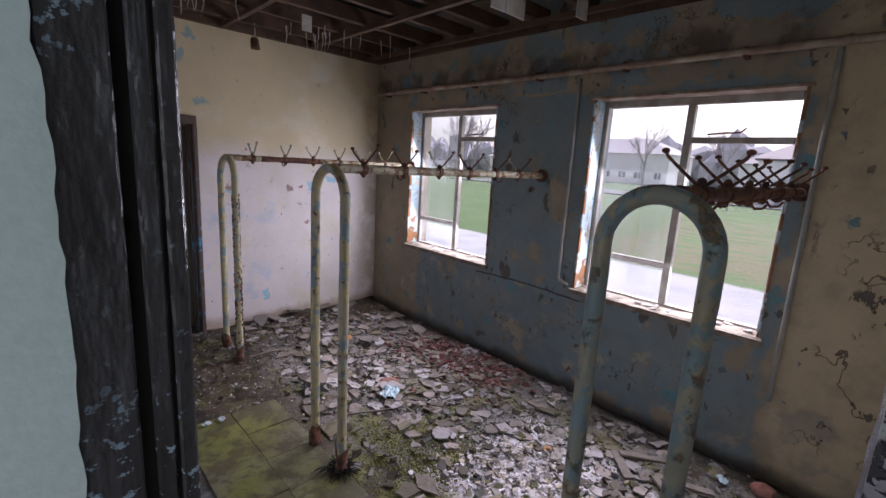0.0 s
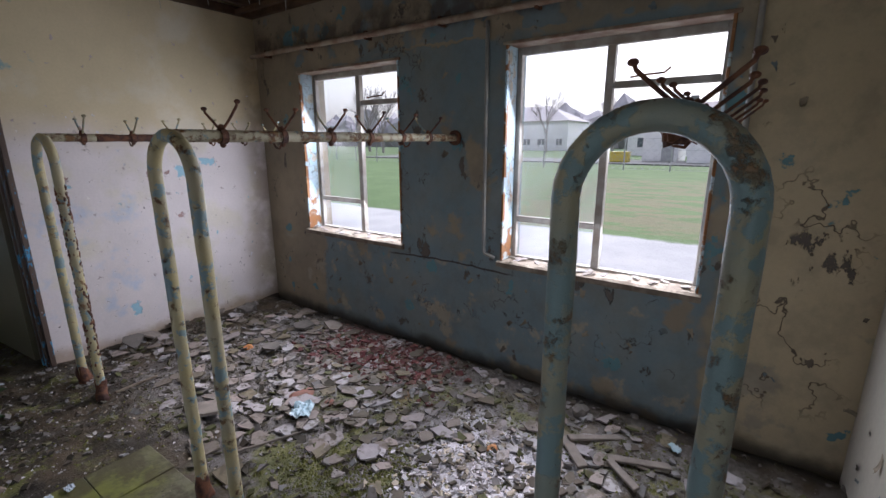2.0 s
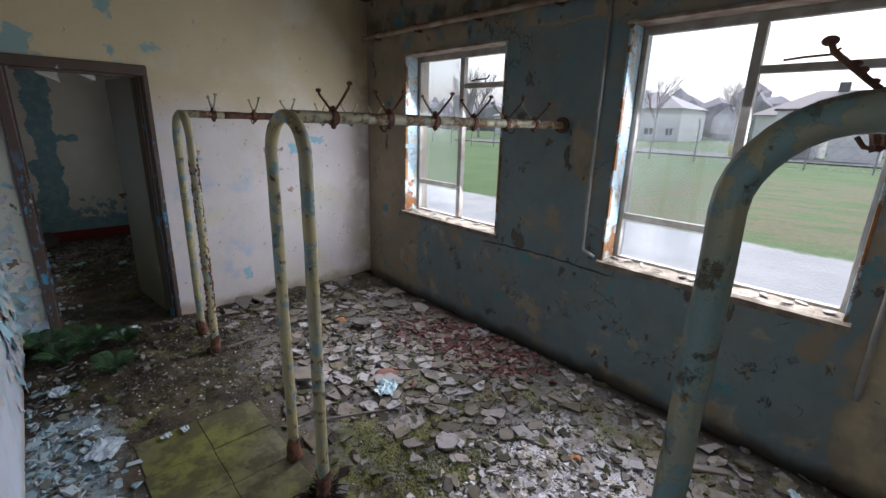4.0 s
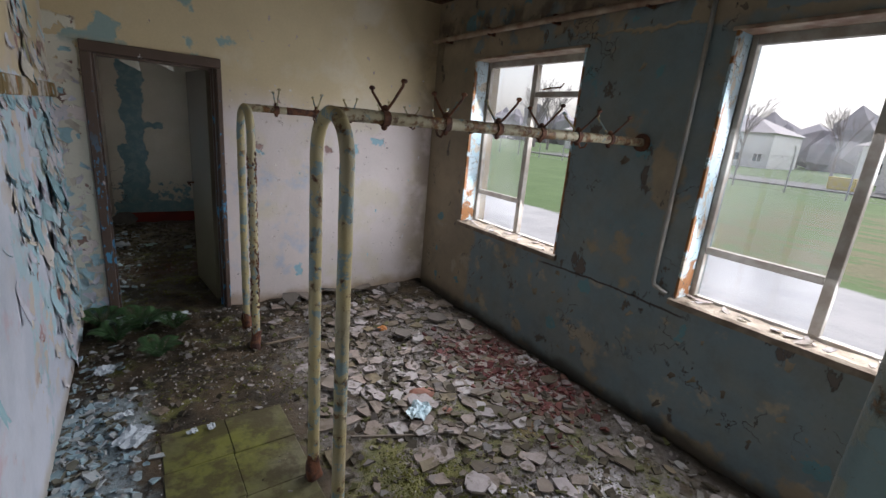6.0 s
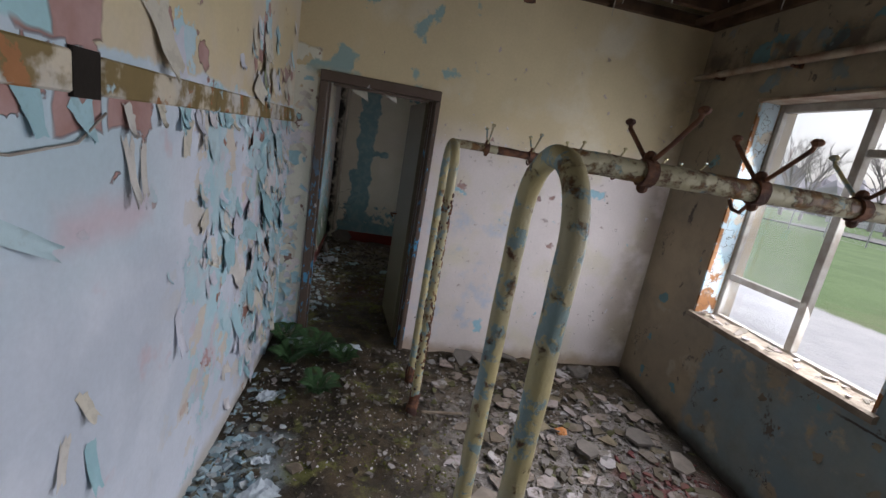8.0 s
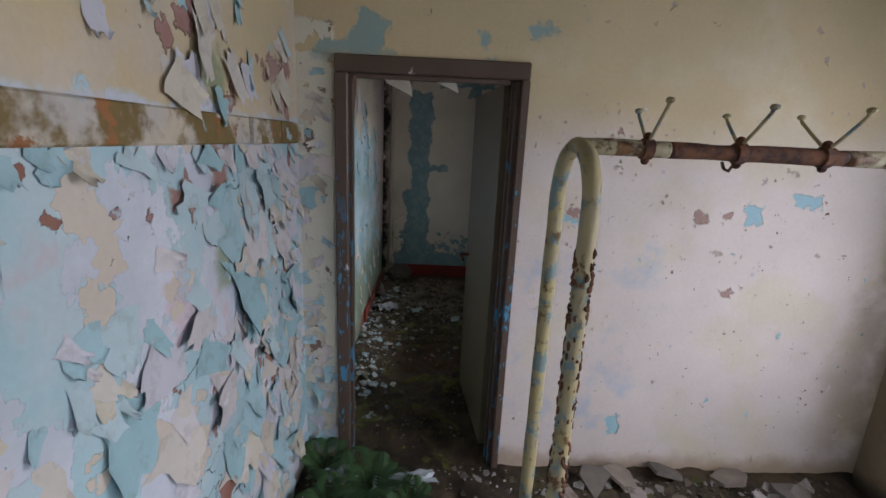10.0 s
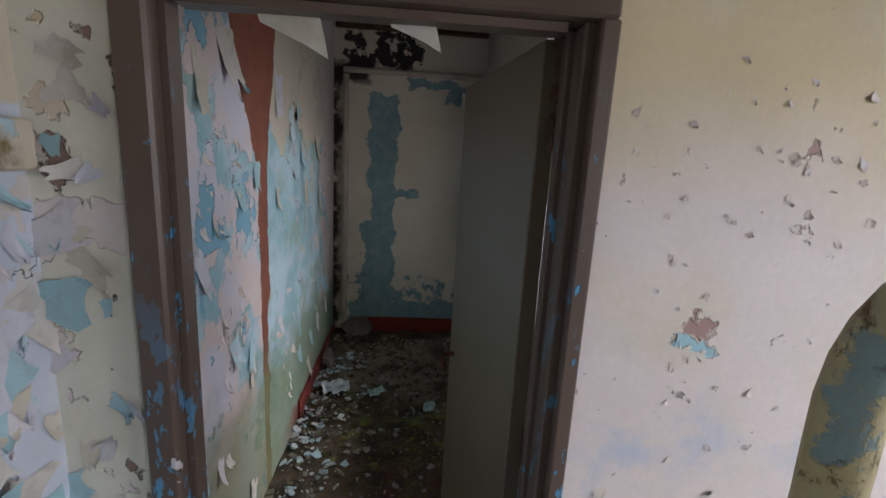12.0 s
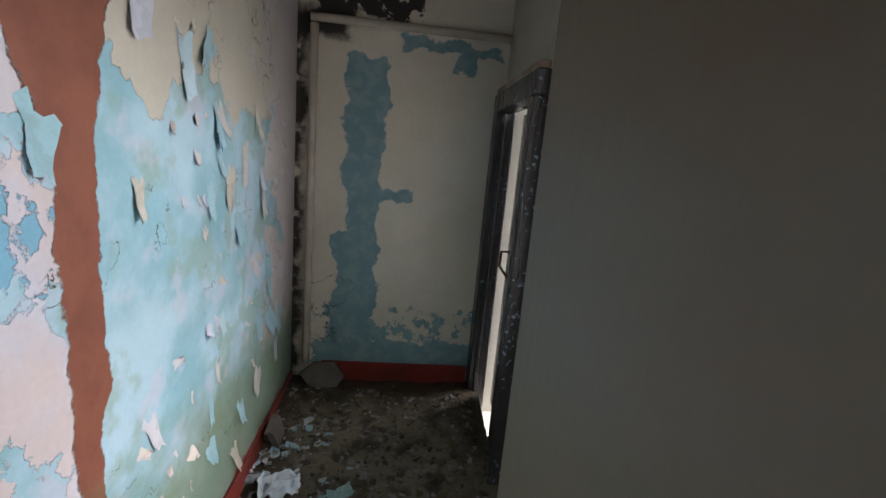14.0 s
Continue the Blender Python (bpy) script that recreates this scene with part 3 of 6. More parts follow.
def mat_grass():
    p = Paint("lawn")
    x, y, z = p.axes(1.2, 0.6, 5)
    col = p.mix(p.step(p.noise(0.5, 5, 0.6, shift=3), 0.5, 0.12), (0.065, 0.120, 0.034), (0.085, 0.145, 0.045))
    straw = p.both(p.step(p.noise(1.6, 6, 0.65, shift=13, stretch=(1, 0.5, 1)), 0.48, 0.06), p.rect(x, y, 9, 24, -2, 8, 2.5))
    col = p.mix(p.both(straw, 0.75), col, (0.15, 0.125, 0.07))
    col = p.tone(col, 9, 0.6, 4)
    path = p.both(p.inv(p.step(p.axes(0.5, 2.0, 5, 4.0)[0], 9.4, 0.15)), p.step(p.axes(0.5, 2.0, 5, 4.0)[0], 1.0, 0.3))
    col = p.mix(path, col, p.mix(p.step(p.noise(1.2, 5, shift=8), 0.5, 0.2), (0.40, 0.40, 0.41), (0.33, 0.335, 0.35)))
    p.relief(p.noise(14, 5), 1.0)
    return p.done(col, 0.9, 0.02)


M = dict(
    east=mat_east(), north=mat_north(), west=mat_west(), end=mat_end(),
    white=mat_plain("green_white_wall", (0.70, 0.80, 0.78), (0.64, 0.74, 0.72), 2.0),
    south=mat_south(),
    eastpas=mat_plain("passage_side_wall", (0.52, 0.48, 0.40), (0.44, 0.41, 0.35), 2.5),
    frame=mat_frame(), leaf=mat_leaf(), black=mat_black_frame(),
    rack=mat_rack("chipped_rack_paint", (0.44, 0.37, 0.19), 0.9, 0.60, 0.555), rack_blue=mat_rack("blue_rack_paint", (0.18, 0.20, 0.175), 0.62, 0.60, 0.52, (0.17, 0.125, 0.08)),
    rack_rusty=mat_rack("rusted_rack_paint", (0.46, 0.39, 0.20), 0.9, 0.61, 0.55, (0.20, 0.10, 0.035)),
    rust=mat_rust(), floor=mat_floor(), tile=mat_tile(), reveal=mat_sill_paint(), glass=mat_glass(), grass=mat_grass(),
    steel=mat_plain("painted_window_steel", (0.44, 0.42, 0.39), (0.30, 0.26, 0.22), 9, 0.6),
    pipe=mat_plain("cream_pipe_paint", (0.40, 0.33, 0.25), (0.22, 0.13, 0.09), 8, 0.6, 0.004),
    palepipe=mat_plain("pale_pipe_paint", (0.55, 0.50, 0.43), (0.42, 0.37, 0.30), 6, 0.5),
    conduit=mat_plain("painted_conduit", (0.34, 0.31, 0.27), (0.20, 0.22, 0.23), 6, 0.6),
    timber=mat_plain("stained_roof_timber", (0.125, 0.072, 0.042), (0.06, 0.034, 0.02), 6, 0.85, 0.004),
    # near-black; on the roof boards it paints the dark of a deep roof space
    void=mat_plain("near_black", (0.016, 0.011, 0.008), (0.01, 0.007, 0.006), 4, 0.9),
    sill=mat_plain("debris_sill", (0.30, 0.25, 0.195), (0.17, 0.13, 0.095), 11, 0.85, 0.006),
    red=mat_plain("red_skirting_paint", (0.24, 0.035, 0.025), (0.17, 0.03, 0.022), 6, 0.4),
    stone=mat_plain("grey_slab", (0.16, 0.14, 0.125), (0.10, 0.09, 0.08), 8, 0.85),
    rail=mat_rail(), rack_bar=mat_rack("rusty_bar_paint", (0.46, 0.42, 0.30), 0.9, 0.515),
    plate=mat_pick("fallen_plaster", [(0.29, 0.25, 0.24), (0.34, 0.305, 0.31), (0.17, 0.14, 0.115), (0.30, 0.245, 0.22), (0.11, 0.088, 0.062), (0.40, 0.37, 0.375), (0.19, 0.155, 0.10), (0.22, 0.18, 0.155)], 0.65, dirty=0.75),
    grit=mat_pick("fallen_plaster_grit", [(0.17, 0.15, 0.14), (0.24, 0.218, 0.212), (0.07, 0.06, 0.045), (0.045, 0.036, 0.022), (0.10, 0.078, 0.06), (0.25, 0.24, 0.235), (0.08, 0.082, 0.028)], 0.75, whole=False),
    powder=mat_pick("crumbled_white_plaster", [(0.55, 0.52, 0.55), (0.62, 0.59, 0.62), (0.42, 0.39, 0.40), (0.52, 0.44, 0.34)], 0.8, whole=False),
    redgrit=mat_pick("red_plaster_grit", [(0.13, 0.035, 0.035), (0.10, 0.03, 0.028), (0.17, 0.065, 0.055), (0.26, 0.21, 0.20)], 0.75, whole=False),
    bluegrit=mat_pick("blue_paint_grit", [(0.34, 0.43, 0.48), (0.27, 0.39, 0.45), (0.40, 0.44, 0.46), (0.14, 0.14, 0.11)], 0.7, whole=False),
    flake=mat_pick("curling_paint", [(0.62, 0.59, 0.56), (0.60, 0.61, 0.70), (0.38, 0.58, 0.66), (0.62, 0.58, 0.50), (0.48, 0.63, 0.70), (0.64, 0.62, 0.66), (0.33, 0.53, 0.60)], 0.5, dirty=0.16),
    palechip=mat_pick("lifted_wall_paint", [(0.72, 0.66, 0.62), (0.70, 0.62, 0.56), (0.66, 0.62, 0.64), (0.56, 0.47, 0.44)], 0.55, dirty=0.2),
    darkflake=mat_pick("dull_curling_paint", [(0.26, 0.22, 0.16), (0.16, 0.20, 0.22), (0.15, 0.12, 0.09), (0.32, 0.27, 0.20)], 0.6, dirty=0.3),
    paper=mat_plain("damp_paper", (0.50, 0.56, 0.61), (0.40, 0.46, 0.52), 9, 0.6),
    teal=mat_plain("pale_teal_scrap", (0.36, 0.50, 0.50), (0.28, 0.42, 0.44), 9, 0.6),
    ragblue=mat_plain("blue_wrapper", (0.36, 0.52, 0.60), (0.55, 0.64, 0.68), 14, 0.4),
    orange=mat_plain("orange_rust_lump", (0.45, 0.17, 0.05), (0.35, 0.20, 0.10), 14, 0.8),
    brick=mat_plain("broken_brick", (0.30, 0.12, 0.09), (0.24, 0.13, 0.10), 12, 0.85),
    moss=mat_plain("moss_green", (0.085, 0.09, 0.02), (0.15, 0.145, 0.036), 9, 0.9),
    fern=mat_plain("fern_green", (0.035, 0.085, 0.03), (0.055, 0.125, 0.045), 12, 0.55),
    plank=mat_plain("grey_broken_wood", (0.26, 0.22, 0.19), (0.18, 0.15, 0.125), 10, 0.8),
    ceilscrap=mat_plain("hanging_ceiling_scrap", (0.55, 0.53, 0.48), (0.40, 0.37, 0.30), 8, 0.8),
    # roof and render colours are paled to carry the haze of distance
    roof=mat_plain("hazed_roof_tile", (0.50, 0.46, 0.49), (0.44, 0.41, 0.44), 2, 0.8),
    redroof=mat_plain("hazed_red_roof_tile", (0.50, 0.44, 0.45), (0.46, 0.41, 0.42), 2, 0.8),
    render=mat_plain("hazed_house_render", (0.78, 0.77, 0.79), (0.70, 0.69, 0.72), 1, 0.8),
    darkglass=mat_plain("far_window_glass", (0.10, 0.12, 0.14), (0.06, 0.07, 0.09), 1, 0.2),
    yellow=mat_plain("yellow_box_paint", (0.60, 0.46, 0.08), (0.52, 0.40, 0.08), 3, 0.5),
    galv=mat_plain("galvanised_post", (0.40, 0.40, 0.42), (0.32, 0.32, 0.34), 4, 0.5),
    # woods and bark lightened: distance haze is mixed into the colour
    haze=mat_plain("hazed_bare_woods", (0.40, 0.38, 0.42), (0.34, 0.33, 0.36), 0.3, 0.95),
    bark=mat_plain("hazed_bark", (0.30, 0.27, 0.28), (0.24, 0.21, 0.22), 4, 0.9),
    concrete=mat_plain("far_concrete", (0.16, 0.16, 0.16), (0.12, 0.12, 0.125), 2, 0.85),
)


# ---- mesh helpers ----
def as_object(name, bm, material, parent=None, smooth=False):
    me = bpy.data.meshes.new(name)
    bmesh.ops.recalc_face_normals(bm, faces=bm.faces)
    bm.to_mesh(me)
    bm.free()
    me.materials.append(material)
    if name.startswith("wall_"):
        me.materials.append(M["render"])
    if smooth:
        for f in me.polygons:
            f.use_smooth = True
    ob = new(name, me)
    if parent is not None:
        ob.parent = parent
    return ob


def part(name, bm, material, parent, label="", smooth=False):
    ob = as_object(name, bm, material, parent, smooth)
    if label:
        ob["label"] = label
    return ob


def empty(name, at=(0, 0, 0)):
    ob = new(name)
    ob.location = at
    ob.empty_display_size = 0.1
    return ob


def box(bm, x0, x1, y0, y1, z0, z1, bevel=0.0, m=None):
    made = bmesh.ops.create_cube(bm, size=1.0)["verts"]
    for v in made:
        v.co = Vector((x0 + (v.co.x + 0.5) * (x1 - x0), y0 + (v.co.y + 0.5) * (y1 - y0), z0 + (v.co.z + 0.5) * (z1 - z0)))
        if m is not None:
            v.co = m @ v.co
    if bevel:
        edges = list({e for v in made for e in v.link_edges})
        bmesh.ops.bevel(bm, geom=edges, offset=bevel, segments=1, affect="EDGES")
    return bm


def boxed(*a, **k):
    return box(bmesh.new(), *a, **k)


def tube(bm, pts, r, sides=12, wobble=0.0, closed_ends=True, taper=None):
    """A round bar through the points."""
    pts = [Vector(p) for p in pts]
    rings = []
    up = None
    for i, p in enumerate(pts):
        d = (pts[min(i + 1, len(pts) - 1)] - pts[max(i - 1, 0)]).normalized()
        if up is None:
            up = d.orthogonal().normalized()
        up = (up - d * up.dot(d)).normalized()
        side = d.cross(up)
        rr = r if taper is None else r * (1 + (taper - 1) * i / (len(pts) - 1))
        ring = []
        for k in range(sides):
            a = 2 * math.pi * k / sides
            w = rr * (1 + wobble * noise.noise(p * 9 + Vector((math.cos(a), math.sin(a), 0)) * 0.8))
            ring.append(bm.verts.new(p + (up * math.cos(a) + side * math.sin(a)) * w))
        rings.append(ring)
    for a, b in zip(rings, rings[1:]):
        for k in range(sides):
            bm.faces.new((a[k], a[(k + 1) % sides], b[(k + 1) % sides], b[k]))
    if closed_ends:
        bm.faces.new(rings[0])
        bm.faces.new(rings[-1])
    return bm


def ball(bm, at, r, seg=8, squash=1.0, lumpy=0.0):
    made = bmesh.ops.create_uvsphere(bm, u_segments=seg, v_segments=max(4, seg - 2), radius=r)["verts"]
    for v in made:
        k = 1 + lumpy * noise.noise(v.co * (1.5 / r) + Vector(at) * 7)
        v.co = Vector((v.co.x * k, v.co.y * k, v.co.z * k * squash)) + Vector(at)
    return bm


def wall_mesh(axis, p0, p1, a0, a1, z0, z1, holes=(), outside=None):
    """A thick wall across axis from p0 to p1, from a0 to a1 along, with holes (a0, a1, z0, z1); the face at outside takes the outer render."""
    bm = bmesh.new()
    aa = sorted({a0, a1, *[h[0] for h in holes], *[h[1] for h in holes]})
    zz = sorted({z0, z1, *[h[2] for h in holes], *[h[3] for h in holes]})
    aa = [a for a in aa if a0 <= a <= a1]
    zz = [z for z in zz if z0 <= z <= z1]

    def solid(i, j):
        if not (0 <= i < len(aa) - 1 and 0 <= j < len(zz) - 1):
            return False
        ca, cz = (aa[i] + aa[i + 1]) / 2, (zz[j] + zz[j + 1]) / 2
        return not any(h[0] < ca < h[1] and h[2] < cz < h[3] for h in holes)

    def put(p, a, z):
        return bm.verts.new((p, a, z) if axis == "x" else (a, p, z))

    for i in range(len(aa) - 1):
        for j in range(len(zz) - 1):
            if not solid(i, j):
                continue
            l, r, b, t = aa[i], aa[i + 1], zz[j], zz[j + 1]
            for p in (p0, p1):
                face = bm.faces.new([put(p, l, b), put(p, r, b), put(p, r, t), put(p, l, t)])
                face.material_index = 1 if p == outside else 0
            if not solid(i - 1, j):
                bm.faces.new([put(p0, l, b), put(p1, l, b), put(p1, l, t), put(p0, l, t)])
            if not solid(i + 1, j):
                bm.faces.new([put(p0, r, b), put(p1, r, b), put(p1, r, t), put(p0, r, t)])
            if not solid(i, j - 1):
                bm.faces.new([put(p0, l, b), put(p1, l, b), put(p1, r, b), put(p0, r, b)])
            if not solid(i, j + 1):
                bm.faces.new([put(p0, l, t), put(p1, l, t), put(p1, r, t), put(p0, r, t)])
    bmesh.ops.remove_doubles(bm, verts=bm.verts, dist=0.0002)
    return bm


def structure(ob, label, category):
    return tagged(ob, label, category, kind="structure")


# ---- the large structure ----
EASTX, NORTHY, ENDY, SOUTHY = 2.925, 5.0, 8.037, 0.31
ROOMTOP, TOP = 2.80, 3.15
W1, W2 = (3.19, 4.36, 0.81, 2.25), (1.05, 2.26, 0.81, 2.25)
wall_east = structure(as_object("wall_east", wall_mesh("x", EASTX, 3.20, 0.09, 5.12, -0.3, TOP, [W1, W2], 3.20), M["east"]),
                      "stained blue and cream plaster wall with two windows", "wall")
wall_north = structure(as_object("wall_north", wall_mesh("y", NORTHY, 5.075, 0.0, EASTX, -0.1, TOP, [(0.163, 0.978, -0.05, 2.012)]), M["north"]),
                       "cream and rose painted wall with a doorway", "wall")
wall_west = structure(as_object("wall_west", wall_mesh("x", -0.14, 0.0, 0.09, 8.18, -0.1, TOP, [(0.33, 1.30, -0.05, 2.06)], -0.14), M["west"]),
                      "long wall with layers of blue and lilac paint peeling off", "wall")
wall_south = structure(as_object("wall_south", wall_mesh("y", 0.09, SOUTHY, 0.0, EASTX, -0.1, TOP, (), 0.09), M["eastpas"]), "stained cream end wall of the cloakroom", "wall")
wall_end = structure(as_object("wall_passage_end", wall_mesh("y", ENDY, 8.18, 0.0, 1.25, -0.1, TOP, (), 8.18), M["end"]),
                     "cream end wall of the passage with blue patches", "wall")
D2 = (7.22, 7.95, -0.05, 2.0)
# mostly hidden by the door leaf; drawn wide to let light into the passage
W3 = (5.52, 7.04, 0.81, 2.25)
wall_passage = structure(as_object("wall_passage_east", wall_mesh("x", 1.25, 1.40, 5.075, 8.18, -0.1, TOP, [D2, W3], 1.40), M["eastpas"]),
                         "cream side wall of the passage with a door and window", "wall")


def pier_mesh(x0, x1, y0, y1, z0, z1):
    """A plastered pier whose arrises are broken and uneven."""
    bm = bmesh.new()
    n, rows = 60, []
    for i in range(n + 1):
        z = z0 + (z1 - z0) * i / n
        k = 0.022 * noise.noise(Vector((2, 5, z * 6))) + 0.012 * noise.noise(Vector((7, 1, z * 19)))
        w = 0.012 * noise.noise(Vector((4, 9, z * 9)))
        rows.append([bm.verts.new(q) for q in ((x0, y0, z), (x0, y1, z), (x1 - 0.03 + k, y1 + w * 0.3, z), (x1 + k * 0.6, y1 - 0.02 + k, z), (x1, y0, z))])
    for p, q in zip(rows, rows[1:]):
        for j in range(5):
            bm.faces.new((p[j], p[(j + 1) % 5], q[(j + 1) % 5], q[j]))
    bm.faces.new(rows[0][::-1])
    bm.faces.new(rows[-1])
    return bm


wall_pier = structure(as_object("wall_pier", pier_mesh(0.82, 1.20, SOUTHY + 0.002, 0.53, -0.05, TOP), M["south"]), "blistered lilac pier on the end wall", "wall")
structure(as_object("wall_hall_north", wall_mesh("y", 1.335, 1.45, -1.75, -0.14, -0.1, TOP), M["white"]), "pale green hall wall with chipped paint", "wall")
structure(as_object("wall_hall_south", wall_mesh("y", -1.3, -1.15, -1.75, 0.0, -0.1, TOP), M["white"]), "pale green hall wall", "wall")
# out of view; its opening is added to let light into the hall
structure(as_object("wall_hall_west", wall_mesh("x", -1.9, -1.75, -1.3, 1.45, -0.1, TOP, [(-1.0, 1.1, -0.05, 2.5)]), M["white"]), "unseen pale green hall wall with an opening added for light", "wall")
structure(as_object("wall_hall_east", wall_mesh("x", -0.14, 0.0, -1.15, 0.09, -0.1, TOP), M["white"]), "pale green hall wall", "wall")


def roof_grid():
    """Boards of the bare roof and the joists and battens of the fallen ceiling, in one mesh."""
    bm = bmesh.new()
    rnd = random.Random(4)
    y = 0.30
    while y < 5.0:
        box(bm, 0.0, EASTX, y, y + 0.045, ROOMTOP + 0.02 + rnd.uniform(0, 0.01), ROOMTOP + 0.13)
        y += 0.405
    for x in (0.42, 1.22, 2.05, 2.72):
        box(bm, x, x + 0.04, SOUTHY, NORTHY, ROOMTOP - 0.02, ROOMTOP + 0.018)
    box(bm, EASTX - 0.05, EASTX - 0.004, SOUTHY, NORTHY, ROOMTOP - 0.02, ROOMTOP + 0.05)
    box(bm, 0.0, EASTX - 0.06, NORTHY - 0.05, NORTHY - 0.004, ROOMTOP - 0.02, ROOMTOP + 0.05)
    box(bm, 0.02, 1.24, ENDY - 0.06, ENDY - 0.004, 2.66, 2.73)
    y = 5.3
    while y < 7.9:
        box(bm, 0.02, 1.24, y, y + 0.045, 2.73, 2.85)
        y += 0.40
    for x in (0.25, 0.75):
        box(bm, x, x + 0.04, 5.14, ENDY - 0.07, 2.69, 2.728)
    return bm


structure(as_object("ceiling", roof_grid(), M["timber"]), "bare ceiling battens and joists with the boards gone", "ceiling")
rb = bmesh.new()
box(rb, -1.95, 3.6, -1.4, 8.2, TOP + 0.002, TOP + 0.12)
structure(as_object("roof", rb, M["void"]), "underside of the roof boards, coloured near-black for the unlit roof space", "roof")
structure(as_object("ceiling_hall", boxed(-1.75, -0.14, -1.15, 1.335, 2.75, 2.80), M["white"]), "pale hall ceiling", "ceiling")


def floor_height(x, y):
    v = Vector((x, y, 0))
    h = 0.022 * noise.noise(v * 3.1) + 0.016 * noise.noise(v * 8.3) + 0.008 * noise.noise(v * 21)
    k = 1.0
    if 0.3 < x < 1.2 and 2.2 < y < 3.5:
        k = 0.25
    h = 0.012 + (h + 0.012) * k
    if x > 2.78 and y < 5:
        h -= 0.05 * (x - 2.78) / 0.145
    if y > 7.1:
        h += 0.09 * min(1, (y - 7.1) / 0.7)
    return h


def ground_sheet(x0, x1, y0, y1, step, fn):
    bm = bmesh.new()
    nx, ny = int((x1 - x0) / step) + 1, int((y1 - y0) / step) + 1
    grid = []
    for i in range(nx + 1):
        x = x0 + (x1 - x0) * i / nx
        grid.append([bm.verts.new((x, y0 + (y1 - y0) * j / ny, fn(x, y0 + (y1 - y0) * j / ny))) for j in range(ny + 1)])
    for i in range(nx):
        for j in range(ny):
            bm.faces.new((grid[i][j], grid[i + 1][j], grid[i + 1][j + 1], grid[i][j + 1]))
    return bm


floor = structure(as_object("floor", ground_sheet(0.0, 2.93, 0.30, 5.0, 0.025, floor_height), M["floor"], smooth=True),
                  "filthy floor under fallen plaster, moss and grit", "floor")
floor_passage = structure(as_object("floor_passage", ground_sheet(0.0, 1.25, 5.0, 8.04, 0.03, floor_height), M["floor"], smooth=True),
                          "dirty passage floor covered in soil and moss", "floor")
structure(as_object("floor_hall", ground_sheet(-1.75, 0.0, -1.15, 1.34, 0.06, lambda x, y: 0.004 + 0.01 * noise.noise(Vector((x * 4, y * 4, 0)))), M["floor"]), "dirty hall floor", "floor")

# outside: one sheet of path and lawn to the horizon
gb = bmesh.new()
bmesh.ops.create_grid(gb, x_segments=40, y_segments=40, size=600)
for v in gb.verts:
    v.co.z = -0.22
structure(as_object("ground", gb, M["grass"]), "green lawn with straw patches and a pale wet path", "ground")


# ---- windows ----
def window(name, a0, a1, z0, z1, x):
    """A steel window: frame, mullion, two transoms, panes in the left light, and the inner reveal."""
    w = structure(empty(name, (x, a0, z0)), "old steel window with dirty and missing panes", "window")
    inv = Matrix.Translation((-x, -a0, -z0))
    mid = (a0 + a1) / 2

    def bar(nm, y0, y1, zz0, zz1, d=0.02, mat="steel"):
        b = boxed(x - d, x + d, y0, y1, zz0, zz1, bevel=0.003, m=inv)
        return part(nm, b, M[mat], w)
    bar("window_frame", a0 + 0.002, a0 + 0.032, z0 + 0.002, z1 - 0.002)
    bar("window_frame", a1 - 0.032, a1 - 0.002, z0 + 0.002, z1 - 0.002)
    bar("window_frame", a0 + 0.034, a1 - 0.034, z1 - 0.05, z1 - 0.003)
    bar("window_frame", a0 + 0.034, a1 - 0.034, z0 + 0.003, z0 + 0.035)
    bar("mullion", mid - 0.024, mid + 0.024, z0 + 0.037, z1 - 0.052, 0.024)
    bar("transom", a0 + 0.034, mid - 0.026, 1.955, 1.995)
    bar("transom", mid + 0.026, a1 - 0.034, 1.095, 1.135)
    for nm, y0, y1, q0, q1 in (("pane", mid + 0.026, a1 - 0.034, 1.137, z1 - 0.052), ("pane", mid + 0.026, a1 - 0.034, z0 + 0.037, 1.093)):
        g = boxed(x - 0.002, x + 0.002, y0, y1, q0, q1, m=inv)
        ob = part(nm, g, M["glass"], w, "grimy glass pane")
        ob.visible_shadow = False
    st = tube(bmesh.new(), [inv @ Vector(p) for p in ((x - 0.03, mid - 0.12, 2.01), (x - 0.05, mid - 0.2, 2.015), (x - 0.04, mid - 0.30, 2.02), (x - 0.045, mid - 0.33, 2.045))], 0.006, 6)
    part("window_stay", st, M["rust"], w, "rusty window stay")
    return w


def reveal(a0, a1, z0, z1, x0, x1):
    """Painted lining of the window opening, with a wooden sill."""
    for nm, q in (("trim", (x0 - 0.006, x1, a0 - 0.012, a0 + 0.004, z0 + 0.02, z1)), ("trim", (x0 - 0.006, x1, a1 - 0.004, a1 + 0.012, z0 + 0.02, z1))):
        structure(as_object(nm, boxed(*q, bevel=0.002), M["reveal"]), "peeling blue paint on the window reveal", "trim")
    structure(as_object("trim", boxed(x0 - 0.012, x1, a0 - 0.03, a1 + 0.03, z1 - 0.006, z1 + 0.014, bevel=0.003), M["pipe"]), "stained lintel strip over the window", "trim")


for nm, w in (("window_1", W1), ("window_2", W2)):
    window(nm, *w, 3.09)
    reveal(*w, EASTX, 3.06)


